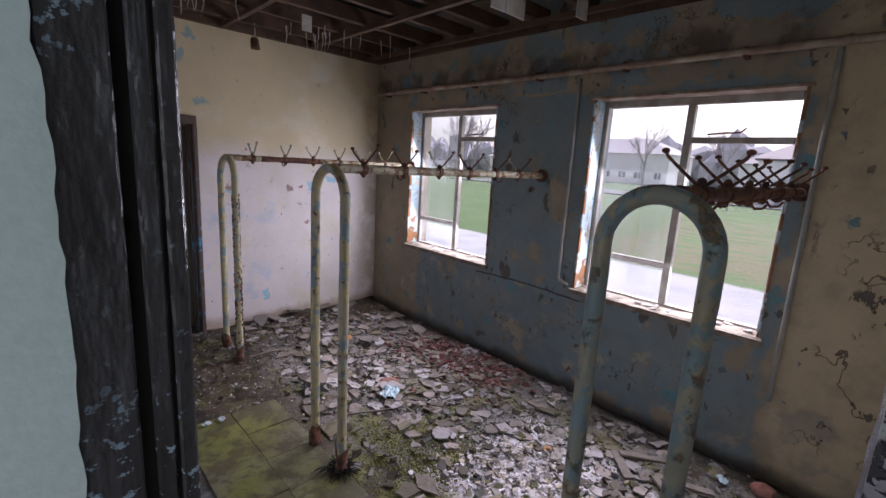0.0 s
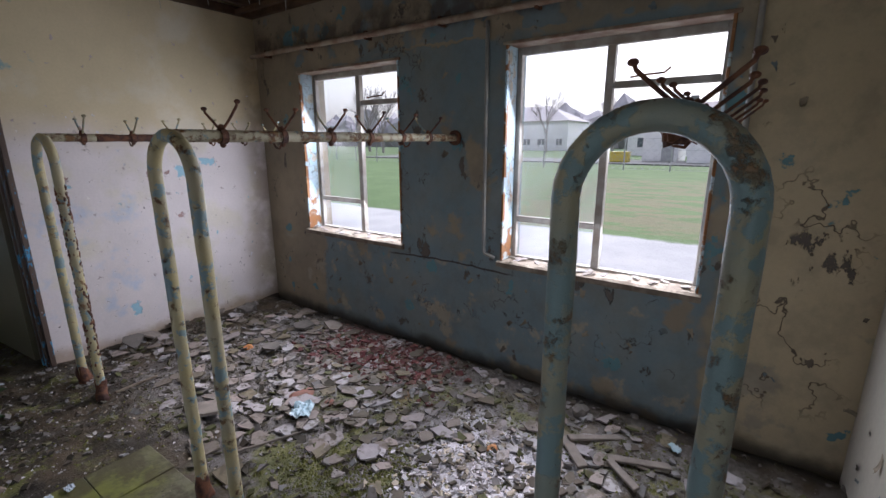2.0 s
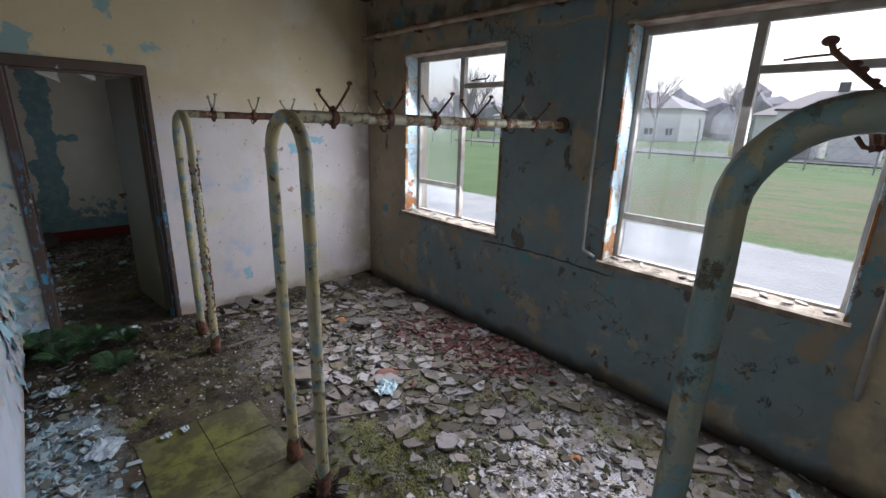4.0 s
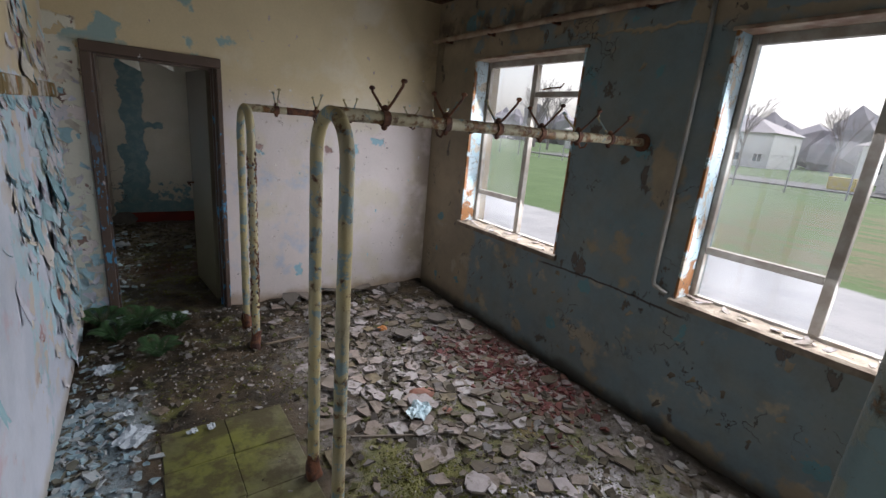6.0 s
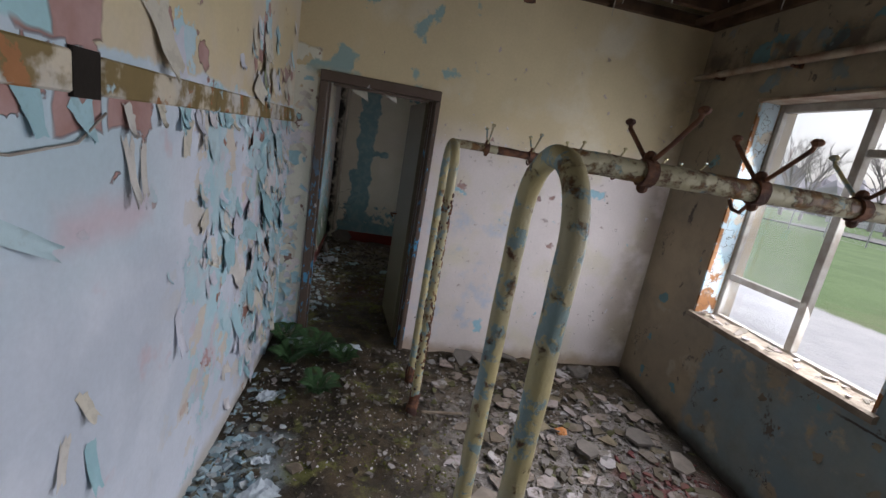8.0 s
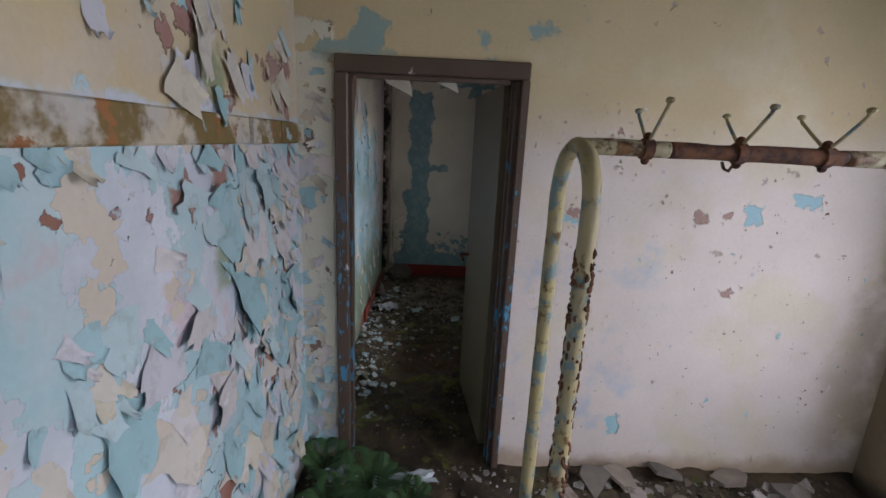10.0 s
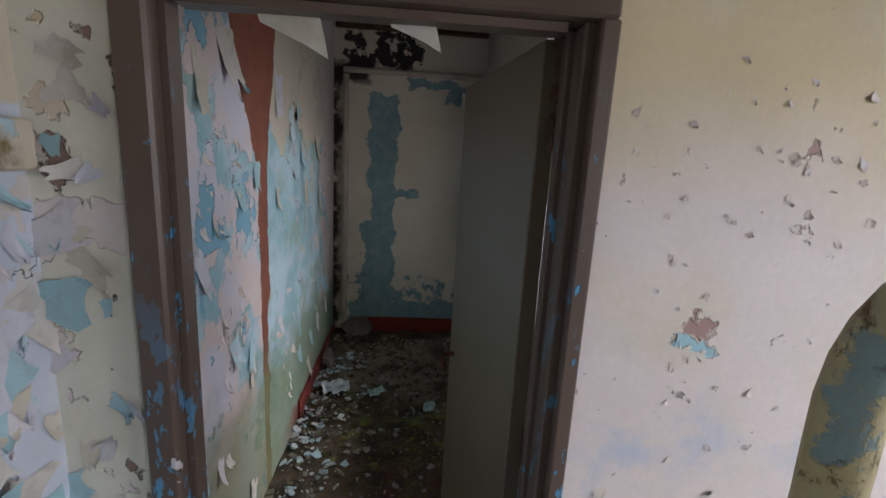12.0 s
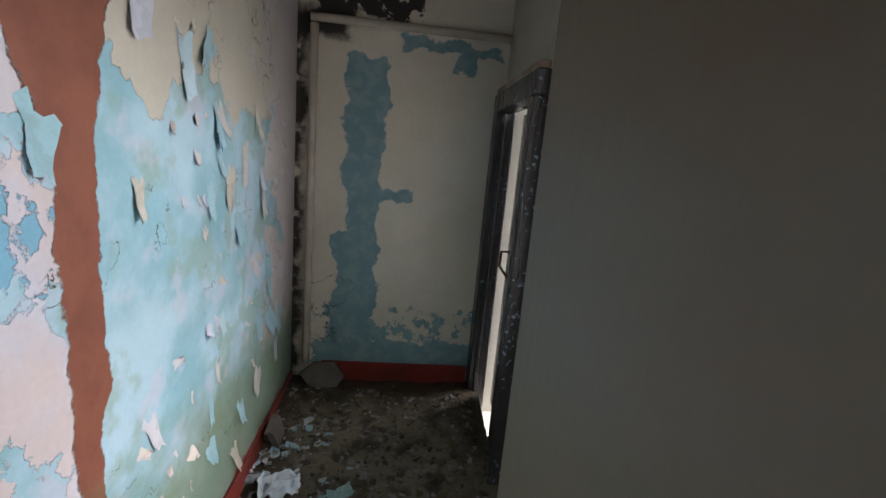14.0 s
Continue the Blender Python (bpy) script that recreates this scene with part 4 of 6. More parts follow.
def rough_sill(a0, a1):
    b = bmesh.new()
    n = 46
    rows = []
    for i in range(n + 1):
        y = a0 - 0.03 + (a1 - a0 + 0.06) * i / n
        row = []
        for k, x in enumerate((EASTX - 0.028, EASTX - 0.03, EASTX - 0.01, 2.98, 3.04, 3.068)):
            z = 0.822 + (0.0 if k < 2 else 0.012 * noise.noise(Vector((x * 20, y * 14, 1))) + 0.008)
            if k == 0:
                z = 0.787 + 0.006 * noise.noise(Vector((0, y * 9, 3)))
            if k in (1, 2):
                x += 0.006 * noise.noise(Vector((0, y * 11, 5)))
            row.append(b.verts.new((x, y, z)))
        rows.append(row)
    for p, q in zip(rows, rows[1:]):
        for k in range(5):
            b.faces.new((p[k], p[k + 1], q[k + 1], q[k]))
    low0 = [b.verts.new((3.068, r[-1].co.y, 0.787)) for r in (rows[0], rows[-1])]
    b.faces.new([*rows[0], low0[0]])
    b.faces.new([*rows[-1], low0[1]])
    b.faces.new([r[0] for r in rows] + [low0[1], low0[0]])
    return b


for w in (W1, W2):
    structure(as_object("window_sill", rough_sill(w[0], w[1]), M["sill"]), "crumbling wooden sill under dust and flakes", "window sill")

# the window behind the open door leaf: a slit shows, its hidden width is assumed
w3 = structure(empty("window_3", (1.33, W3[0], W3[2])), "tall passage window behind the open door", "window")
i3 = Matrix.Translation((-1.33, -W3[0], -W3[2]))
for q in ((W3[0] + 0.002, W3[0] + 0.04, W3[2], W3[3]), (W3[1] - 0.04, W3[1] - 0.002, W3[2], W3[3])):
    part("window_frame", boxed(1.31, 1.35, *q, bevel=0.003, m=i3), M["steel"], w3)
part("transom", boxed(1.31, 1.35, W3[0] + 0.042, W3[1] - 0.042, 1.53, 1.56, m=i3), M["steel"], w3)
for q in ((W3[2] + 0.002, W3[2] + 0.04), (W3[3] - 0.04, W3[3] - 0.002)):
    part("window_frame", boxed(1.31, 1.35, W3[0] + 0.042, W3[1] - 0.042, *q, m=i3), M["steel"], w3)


# ---- doorways ----
def door_frame(name, label, a0, a1, top, y0, y1, mat, wide=0.07):
    """A frame round an opening along x: two jambs, a head and the stops."""
    d = structure(empty(name, (a0, y0, 0)), label, "door frame")
    inv = Matrix.Translation((-a0, -y0, 0))
    part("jamb", boxed(a0, a0 + wide - 0.012, y0, y1, -0.02, top - wide - 0.001, bevel=0.006, m=inv), M[mat], d)
    part("casing", boxed(a1 - 0.012, a1 + 0.022, y0 - 0.004, y0 + 0.022, -0.02, top - wide - 0.001, bevel=0.004, m=inv), M[mat], d)
    part("jamb", boxed(a1 - 0.030, a1, y0 + 0.024, y1 - 0.033, -0.02, top - wide - 0.001, bevel=0.004, m=inv), M[mat], d)
    part("stop", boxed(a1 - 0.042, a1, y1 - 0.031, y1 - 0.002, -0.02, top - wide - 0.001, bevel=0.004, m=inv), M[mat], d)
    part("head", boxed(a0, a1 + 0.022, y0, y1, top - wide, top, bevel=0.006, m=inv), M[mat], d)
    part("stop", boxed(a0 + wide - 0.011, a0 + wide + 0.002, y0 + 0.035, y1 - 0.03, 0, top - wide - 0.003, m=inv), M[mat], d)
    part("stop", boxed(a0 + wide + 0.016, a1 - wide * 0.8 - 0.002, y0 + 0.035, y1 - 0.03, top - wide - 0.018, top - wide - 0.002, m=inv), M[mat], d)
    return d


door_frame("door_frame_1", "brown painted door frame with blue chips", 0.165, 0.976, 2.01, 4.975, 5.085, "frame")

HX, HY = 0.950, 5.09
leaf = structure(empty("door_1", (HX, HY, 0)), "dull brown flush door standing open into the passage", "door")
leaf.rotation_euler = (0, 0, radians(90 + 6.6))
part("door_leaf", boxed(0.027, 0.70, -0.0, 0.04, 0.05, 1.935, bevel=0.003), M["leaf"], leaf)
part("edge_strip", boxed(0.701, 0.706, 0.003, 0.037, 0.06, 1.93, bevel=0.002), M["frame"], leaf, "chipped brown edge strip")
for z in (0.32, 1.02):
    h = tube(bmesh.new(), [(0.0, -0.004, z - 0.05), (0.0, -0.004, z), (0.0, -0.004, z + 0.05)], 0.009, 8)
    box(h, 0.0, 0.06, -0.003, 0.003, z - 0.05, z + 0.05)
    part("hinge", h, M["void"], leaf, "rusty butt hinge")
tb = bmesh.new()
for i in range(7):
    ball(tb, (0.012 + 0.006 * (i % 2), 0.002 - 0.004 * (i % 3), 1.745 + i * 0.03), 0.024, 8, 1.1, 0.8)
part("hinge", tb, M["timber"], leaf, "torn-out hinge clogged with splinters and dirt")
hb = tube(bmesh.new(), [(0.63, 0.04, 0.98), (0.63, 0.09, 0.98), (0.56, 0.095, 0.98), (0.53, 0.09, 0.97)], 0.009, 8)
part("handle", hb, M["rust"], leaf, "dark metal lever handle")
hb = tube(bmesh.new(), [(0.64, 0.0, 0.98), (0.64, -0.045, 0.98), (0.57, -0.05, 0.98), (0.54, -0.045, 0.97)], 0.008, 8)
part("handle", hb, M["rust"], leaf, "dark metal lever handle")

# the second passage door, ajar, in its frame along y
d2 = structure(empty("door_frame_2", (1.25, 7.22, 0)), "black-brown worn door frame in the passage", "door frame")
j = Matrix.Translation((-1.25, -7.22, 0))
part("jamb", boxed(1.185, 1.30, 7.915, 8.030, 0.0, 1.92, bevel=0.006, m=j), M["black"], d2)
part("jamb", boxed(1.185, 1.30, 7.15, 7.235, -0.02, 1.92, bevel=0.006, m=j), M["black"], d2)
part("head", boxed(1.185, 1.30, 7.15, 8.030, 1.922, 2.03, bevel=0.006, m=j), M["black"], d2)
part("stop", boxed(1.215, 1.24, 7.897, 7.913, 0.0, 1.918, bevel=0.003, m=j), M["black"], d2)
part("lintel_strip", boxed(1.195, 1.248, 7.16, 8.028, 2.034, 2.065, bevel=0.004, m=j), M["pipe"], d2, "pale strip over the head")
dl = structure(empty("door_2", (1.325, 7.24, 0)), "dark worn door standing ajar, outwards", "door")
dl.rotation_euler = (0, 0, radians(90 - 1.5))
part("door_leaf", boxed(0.0, 0.655, -0.04, 0.0, 0.06, 1.915, bevel=0.003), M["black"], dl)
part("handle", tube(bmesh.new(), [(0.60, 0.0, 1.10), (0.60, 0.05, 1.10), (0.60, 0.055, 1.01), (0.60, 0.0, 0.94)], 0.009, 8), M["rust"], dl, "curved pull handle")

# the doorway into the cloakroom: dark lining in layers
dj = structure(empty("door_frame_3", (0, 1.3, 0)), "glossy black-brown door lining with torn paint", "door frame")
k = Matrix.Translation((0, -1.3, 0))
# near-black strip added behind the jambs, as the shade in their grooves
part("backing", boxed(-0.128, 0.0, 1.296, 1.2995, -0.02, 2.04, m=k), M["void"], dj, "near-black strip that gives the lining's grooves their shade")
part("jamb", boxed(-0.127, -0.054, 1.282, 1.33, -0.02, 2.05, bevel=0.004, m=k), M["black"], dj)
part("jamb", boxed(-0.036, -0.008, 1.290, 1.32, -0.02, 2.05, bevel=0.004, m=k), M["black"], dj)
part("architrave", boxed(-0.003, 0.022, 1.290, 1.36, -0.02, 2.10, bevel=0.004, m=k), M["black"], dj)
part("jamb", boxed(-0.150, 0.022, 0.318, 0.345, -0.02, 2.05, bevel=0.004, m=k), M["black"], dj)
part("head", boxed(-0.150, 0.020, 0.348, 1.281, 2.035, 2.075, bevel=0.004, m=k), M["black"], dj)


def torn_strip(x0, x1, y, z0, z1, thick, seed):
    """A strip of plaster whose free edge is broken away."""
    bm = bmesh.new()
    rows = []
    for i in range(91):
        z = z0 + (z1 - z0) * i / 90
        e = x1 + 0.010 * noise.noise(Vector((seed, 0, z * 5))) + 0.006 * noise.noise(Vector((seed, 3, z * 23)))
        rows.append([bm.verts.new(q) for q in ((x0, y, z), (e, y, z), (e - 0.004, y - thick, z), (x0, y - thick, z))])
    for p, q in zip(rows, rows[1:]):
        for j_ in range(4):
            bm.faces.new((p[j_], p[(j_ + 1) % 4], q[(j_ + 1) % 4], q[j_]))
    bm.faces.new(rows[0][::-1])
    bm.faces.new(rows[-1])
    return bm


structure(as_object("wall_hall_return", torn_strip(-0.30, -0.118, 1.333, 0.0, 2.6, 0.055, 3.0), M["white"]), "pale green plaster broken off beside the door lining", "wall")


# ---- pipes and conduits ----
def run(name, pts, r, mat, label, category, wob=0.05, steps=40):
    fine = []
    for a, b in zip(pts, pts[1:]):
        a, b = Vector(a), Vector(b)
        n = max(2, int((b - a).length / 0.05))
        fine += [a.lerp(b, i / n) for i in range(n)]
    fine.append(Vector(pts[-1]))
    return tagged(as_object(name, tube(bmesh.new(), fine, r, 10, wob), M[mat], smooth=True), label, category)


wp = empty("heating_pipe", (2.865, 2.6, 2.44))
part("pipe", tube(bmesh.new(), [(0, 2.38 - i * 0.06, 0.003 * math.sin(i * 0.13)) for i in range(80)], 0.022, 10, 0.10), M["pipe"], wp, smooth=True)
for y in (4.75, 4.15, 3.45, 2.75, 2.05, 1.35, 0.7):
    b = boxed(-0.012, 0.058, y - 2.6 - 0.012, y - 2.6 + 0.012, -0.03, 0.03, bevel=0.003)
    part("bracket", b, M["rust"], wp, "rusty pipe bracket")
tagged(wp, "rust-stained painted pipe running along the wall above the windows", "pipe")
run("conduit", [(2.905, 2.40, 2.40), (2.905, 2.398, 0.90), (2.905, 2.39, 0.87), (2.905, 2.31, 0.845)], 0.013, "conduit", "thin painted conduit down the wall pier", "conduit")
run("conduit", [(2.905, 0.945, 2.42), (2.905, 0.932, 0.50), (2.905, 0.93, 0.48)], 0.014, "conduit", "thin painted conduit beside the large window", "conduit")
run("wall_pipe", [(0.105, 7.995, 0.235), (0.105, 7.995, 2.31)], 0.024, "palepipe", "pale painted upright pipe in the passage corner", "pipe", 0.02)
run("wall_pipe", [(0.085, 7.995, 2.345), (1.24, 7.995, 2.345)], 0.024, "palepipe", "pale painted level pipe across the passage end", "pipe", 0.02)
run("wire", [(0.008, 2.52, 1.53), (0.008, 2.60, 1.518), (0.008, 2.78, 1.535), (0.008, 2.88, 1.60)], 0.003, "steel", "thin wire sagging on the peeling wall", "wire", 0)

# the rail board on the peeling wall, in broken lengths
rl = empty("wall_rail", (0, 3.5, 1.678))
for y0, y1, t in ((1.5, 2.76, 0.016), (2.86, 3.55, 0.015), (3.553, 4.455, 0.017), (4.475, 4.72, 0.026), (4.725, 4.985, 0.032)):
    part("board", boxed(0.002, t, y0 - 3.5, y1 - 3.5, -0.042, 0.042, bevel=0.005), M["rail"], rl)
# the dark of the hole between two boards, as a near-black plate
part("socket", boxed(0.002, 0.012, 2.765 - 3.5, 2.855 - 3.5, -0.05, 0.05), M["void"], rl, "near-black plate for the dark of the gap in the rail")
tagged(rl, "broken painted rail board fixed along the peeling wall", "rail")
structure(as_object("baseboard", boxed(0.20, 1.18, ENDY - 0.018, ENDY - 0.002, 0.02, 0.24, bevel=0.003), M["red"]), "dark red skirting board", "baseboard")
structure(as_object("baseboard", boxed(0.002, 0.016, 6.75, ENDY - 0.02, 0.0, 0.15, bevel=0.003), M["red"]), "worn red skirting board", "baseboard")


# ---- coat racks ----
def coat_rack(name_label, y, ya, yb, x0, zt, brackets, mat, seed, rusty):
    """An inverted-U leg, a bar to the window wall, a wall plate and pairs of hooks."""
    rnd = random.Random(seed)
    rack = tagged(empty("coat_rack", (x0, y, 0)), name_label, "coat rack", "coat racks of the cloakroom")
    r = 0.026
    ra = (yb - ya) / 2
    c = (ya + yb) / 2 - y
    pts = [(0, ya - y, 0.0)] + [(0, ya - y, 0.05 + (zt - ra - 0.05) * i / 30) for i in range(31)]
    pts += [(0, c - ra * math.cos(math.pi * i / 16), zt - ra + ra * math.sin(math.pi * i / 16)) for i in range(1, 16)]
    pts += [(0, yb - y, (zt - ra) - (zt - ra - 0.05) * i / 30) for i in range(31)] + [(0, yb - y, 0.0)]
    part("arch", tube(bmesh.new(), pts, r, 14, 0.10), M[mat], rack, smooth=True)
    n = 44
    L = EASTX - x0 - 0.008
    cut = [0.0, *rusty, 1.0]
    for s, (u0, u1) in enumerate(zip(cut, cut[1:])):
        seg = [(L * (u0 + (u1 - u0) * i / n) + (0.004 if s else 0.0), 0, zt - 0.001 * s) for i in range(n + 1)]
        rusted = len(rusty) == 2 and s == 1
        part("bar", tube(bmesh.new(), seg, r * (0.93 if rusted else 0.97), 12, 0.22 if rusted else 0.12), M["rust" if rusted else "rack_bar"], rack, "stretch of dark rust" if rusted else "", smooth=True)
    fl = tube(bmesh.new(), [(L - 0.012, 0, zt), (L, 0, zt), (L + 0.004, 0, zt)], 0.052, 16, 0.06)
    part("wall_plate", fl, M["rust"], rack, "rusted round wall plate")
    for ya_ in (ya, yb):
        b = bmesh.new()
        tube(b, [(0, ya_ - y, -0.01 + 0.012 * i) for i in range(14)], 0.038, 14, 0.9, taper=0.78)
        part("foot", b, M["rust"], rack, "rusted-through foot", smooth=True)
    for bx in brackets:
        lx = bx - x0
        b = bmesh.new()
        ball(b, (lx, 0, zt + 0.034), 0.014, 8)
        ball(b, (lx, 0, zt - 0.034), 0.013, 8)
        tube(b, [(lx - 0.014, 0, zt), (lx + 0.014, 0, zt)], 0.031, 12, 0.15)
        br = part("hook_bracket", b, M["rust"], rack, "rusted hook bracket")
        for s in (-1, 1):
            jx, jl = rnd.uniform(-0.012, 0.012), rnd.uniform(0.9, 1.1)
            tip = Vector((lx + jx, s * 0.105 * jl, zt + 0.115 * jl))
            h = tube(bmesh.new(), [(lx, s * 0.015, zt + 0.028), (lx + jx * 0.5, s * 0.055, zt + 0.062), tip - Vector((0, s * 0.004, 0.012)), tip], 0.0052, 8)
            ball(h, tip + Vector((0, s * 0.003, 0.004)), 0.0125, 8, 0.7)
            part("hook", h, M["rack_rusty" if mat == "rack_rusty" or (mat == "rack" and s > 0 and rnd.random() < 0.5) else "rust"], br)
        if rnd.random() < 0.35:
            s = rnd.choice((-1, 1))
            h = tube(bmesh.new(), [(lx, s * 0.01, zt - 0.03), (lx, s * 0.03, zt - 0.055), (lx, s * 0.055, zt - 0.05), (lx, s * 0.07, zt - 0.03)], 0.005, 6)
            part("hook", h, M["rust"], br)
    return rack, L, zt


r1, L1, zt1 = coat_rack("pale chipped tubular coat rack with a rusted bar", 4.325, 4.165, 4.505, 1.035, 1.678, (1.234, 1.51, 1.77, 2.03, 2.29, 2.55), "rack_rusty", 1, (0.14, 0.42))
coat_rack("pale green tubular coat rack with rusty hooks", 2.655, 2.478, 2.786, 1.0, 1.675, (1.217, 1.50, 1.783, 2.06, 2.33, 2.60), "rack", 2, ())
r3, L3, zt3 = coat_rack("blue-grey tubular coat rack with a flaking bar", 0.985, 0.850, 1.124, 1.0, 1.692, (1.27, 1.53, 1.80, 2.06, 2.33, 2.60), "rack_blue", 3, (0.03, 0.97))

# scabs of rust that hang off the near rack's bar
rnd = random.Random(12)
for i in range(26):
    u = rnd.uniform(0.06, 0.95) * L3
    b = bmesh.new()
    ball(b, (u, rnd.uniform(-0.012, 0.012), zt3 - 0.026), rnd.uniform(0.012, 0.024), 7, rnd.uniform(0.6, 1.1), 0.7)
    part("rust_scab", b, M["rust"], r3)
scabs = bmesh.new()
for i in range(420):
    z = 0.12 + 1.28 * rnd.random() ** 0.8
    a = rnd.gauss(2.6, 0.8) if rnd.random() < 0.6 else rnd.gauss(-0.4, 0.5)
    size = rnd.uniform(0.003, 0.008)
    ball(scabs, (0.0255 * math.cos(a), 4.165 - 4.325 + 0.0255 * math.sin(a), z), size, 6, rnd.uniform(0.8, 2.2), 0.7)
part("rust_crust", scabs, M["rust"], r1, "crust of flaking rust down one leg")["kind"] = "stuff"


# ---- curling paint on the walls ----
def flake_mesh(name, seed, flat=False):
    """A torn tongue of paint, fixed at its top, that curls away from the wall. u along, v up, w out."""
    r = random.Random(seed)
    w = r.uniform(0.35, 0.6)
    curl = r.uniform(0.5, 1.1) if flat else r.uniform(0.7, 1.9)
    nu, nv = 5, 6
    lean, twist = r.uniform(-0.25, 0.25), r.uniform(-0.5, 0.5)
    foot = [r.uniform(-0.16, 0.10) for k in range(nu + 1)]
    torn = [r.uniform(-0.22, 0.06) for k in range(nu + 1)]
    left, right, wl, wr_ = 1.0, 1.0, [], []
    for i in range(nv + 1):
        s = i / nv
        wl.append(left)
        wr_.append(right)
        left = max(0.15, left - r.uniform(-0.06, 0.24))
        right = max(0.15, right - r.uniform(-0.06, 0.24))
    verts, faces = [], []
    for i in range(nv + 1):
        s = i / nv
        a = curl * s ** 1.5
        out = 0.012 + 0.62 * (1 - math.cos(a)) / curl ** 0.5
        dn = math.sin(a) / curl + 0.35 * s * (1 - 1 / (1 + curl))
        for k in range(nu + 1):
            e = k / nu - 0.5
            u = e * 2 * w * (wl[i] if e < 0 else wr_[i]) + lean * s + r.uniform(-0.015, 0.015)
            roll = 0.30 * curl * e * e + twist * e * 0.35
            verts.append((u, -dn + foot[k] * s * s + torn[k] * (1 - s) ** 2 + r.uniform(-0.012, 0.012), max(0.006, out + roll * s)))
    for i in range(nv):
        for k in range(nu):
            a = i * (nu + 1) + k
            faces.append((a, a + 1, a + nu + 2, a + nu + 1))
    me = bpy.data.meshes.new(name)
    me.from_pydata(verts, [], faces)
    me.polygons.foreach_set("use_smooth", [True] * len(faces))
    me.materials.append(M["flake"])
    return me


def flake_copy(me):
    d = me.copy()
    d.materials[0] = M["darkflake"]
    return d


FLAKES = [flake_mesh("paint_flake", 100 + i) for i in range(14)]
WESTM = Matrix(((0, 0, 1, 0), (1, 0, 0, 0), (0, 1, 0, 0), (0, 0, 0, 1)))
NORTHM = Matrix(((1, 0, 0, 0), (0, 0, -1, 0), (0, 1, 0, 0), (0, 0, 0, 1)))
EASTM = Matrix(((0, 0, -1, 0), (-1, 0, 0, 0), (0, 1, 0, 0), (0, 0, 0, 1)))
frnd = random.Random(77)


SHEETS = [flake_mesh("paint_sheet", 150 + i, True) for i in range(6)]
DARKFLAKES = [flake_copy(me) for me in FLAKES[:8]]


def stick_flake(wall, basis, at, size, turn, squeeze):
    ob = new("paint_flake", frnd.choice(DARKFLAKES if wall in (wall_east, wall_south) else SHEETS if size > 0.10 else FLAKES))
    ob.parent = wall
    ob.matrix_basis = Matrix.Translation(at) @ basis @ Matrix.Rotation(turn, 4, "Z") @ Matrix.Diagonal((size * squeeze, size, size * frnd.uniform(0.3, 0.6), 1))
    return ob


for i in range(46):
    y = 5.0 - abs(frnd.gauss(0, 0.7))
    if not 1.5 < y < 4.97:
        continue
    z = frnd.uniform(0.2, 1.62) if frnd.random() < 0.75 else frnd.uniform(1.78, 2.5)
    stick_flake(wall_west, WESTM, (0.001, y, z), frnd.uniform(0.04, 0.13), frnd.gauss(0, 0.4), frnd.uniform(0.5, 1.2))
for i in range(118):
    stick_flake(wall_west, WESTM, (0.001, frnd.triangular(3.7, 4.97, 4.85), frnd.uniform(0.14, 1.64)), frnd.uniform(0.05, 0.20), frnd.gauss(0, 0.9), frnd.uniform(0.55, 1.5))
for i in range(26):
    stick_flake(wall_west, WESTM, (0.001, frnd.gauss(3.65, 0.16), frnd.gauss(1.12, 0.12)), frnd.uniform(0.04, 0.11), frnd.gauss(0, 0.5), frnd.uniform(0.5, 1.1))
for i in range(16):
    stick_flake(wall_west, WESTM, (0.001, frnd.uniform(3.85, 4.9), frnd.uniform(1.78, 2.2)), frnd.uniform(0.05, 0.14), frnd.gauss(0, 0.4), frnd.uniform(0.4, 0.9))
for y, z, s, q, a in ((2.98, 1.55, 0.17, 0.35, 0.1), (3.06, 1.54, 0.15, 0.3, -0.1), (3.30, 0.95, 0.17, 0.4, 0), (2.78, 0.94, 0.10, 0.6, 0.1), (2.73, 0.86, 0.11, 0.5, -0.4), (2.81, 0.78, 0.15, 0.3, 0), (3.10, 1.92, 0.2, 0.7, 0.5), (3.25, 1.86, 0.14, 0.5, 0.3), (2.64, 1.66, 0.10, 0.8, 0.0), (2.80, 1.63, 0.09, 0.8, 0.1), (2.52, 1.42, 0.18, 0.25, 1.0), (3.55, 1.62, 0.16, 0.6, 0.2), (3.35, 1.60, 0.12, 0.6, -0.2), (4.45, 1.58, 0.22, 0.5, 0), (4.52, 1.5, 0.26, 0.8, 0.1), (4.36, 1.32, 0.26, 0.9, 0.2), (4.48, 1.24, 0.22, 0.7, -0.2), (4.70, 1.55, 0.2, 0.7, 0.1)):
    stick_flake(wall_west, WESTM, (0.001, y, z), s, a, q)
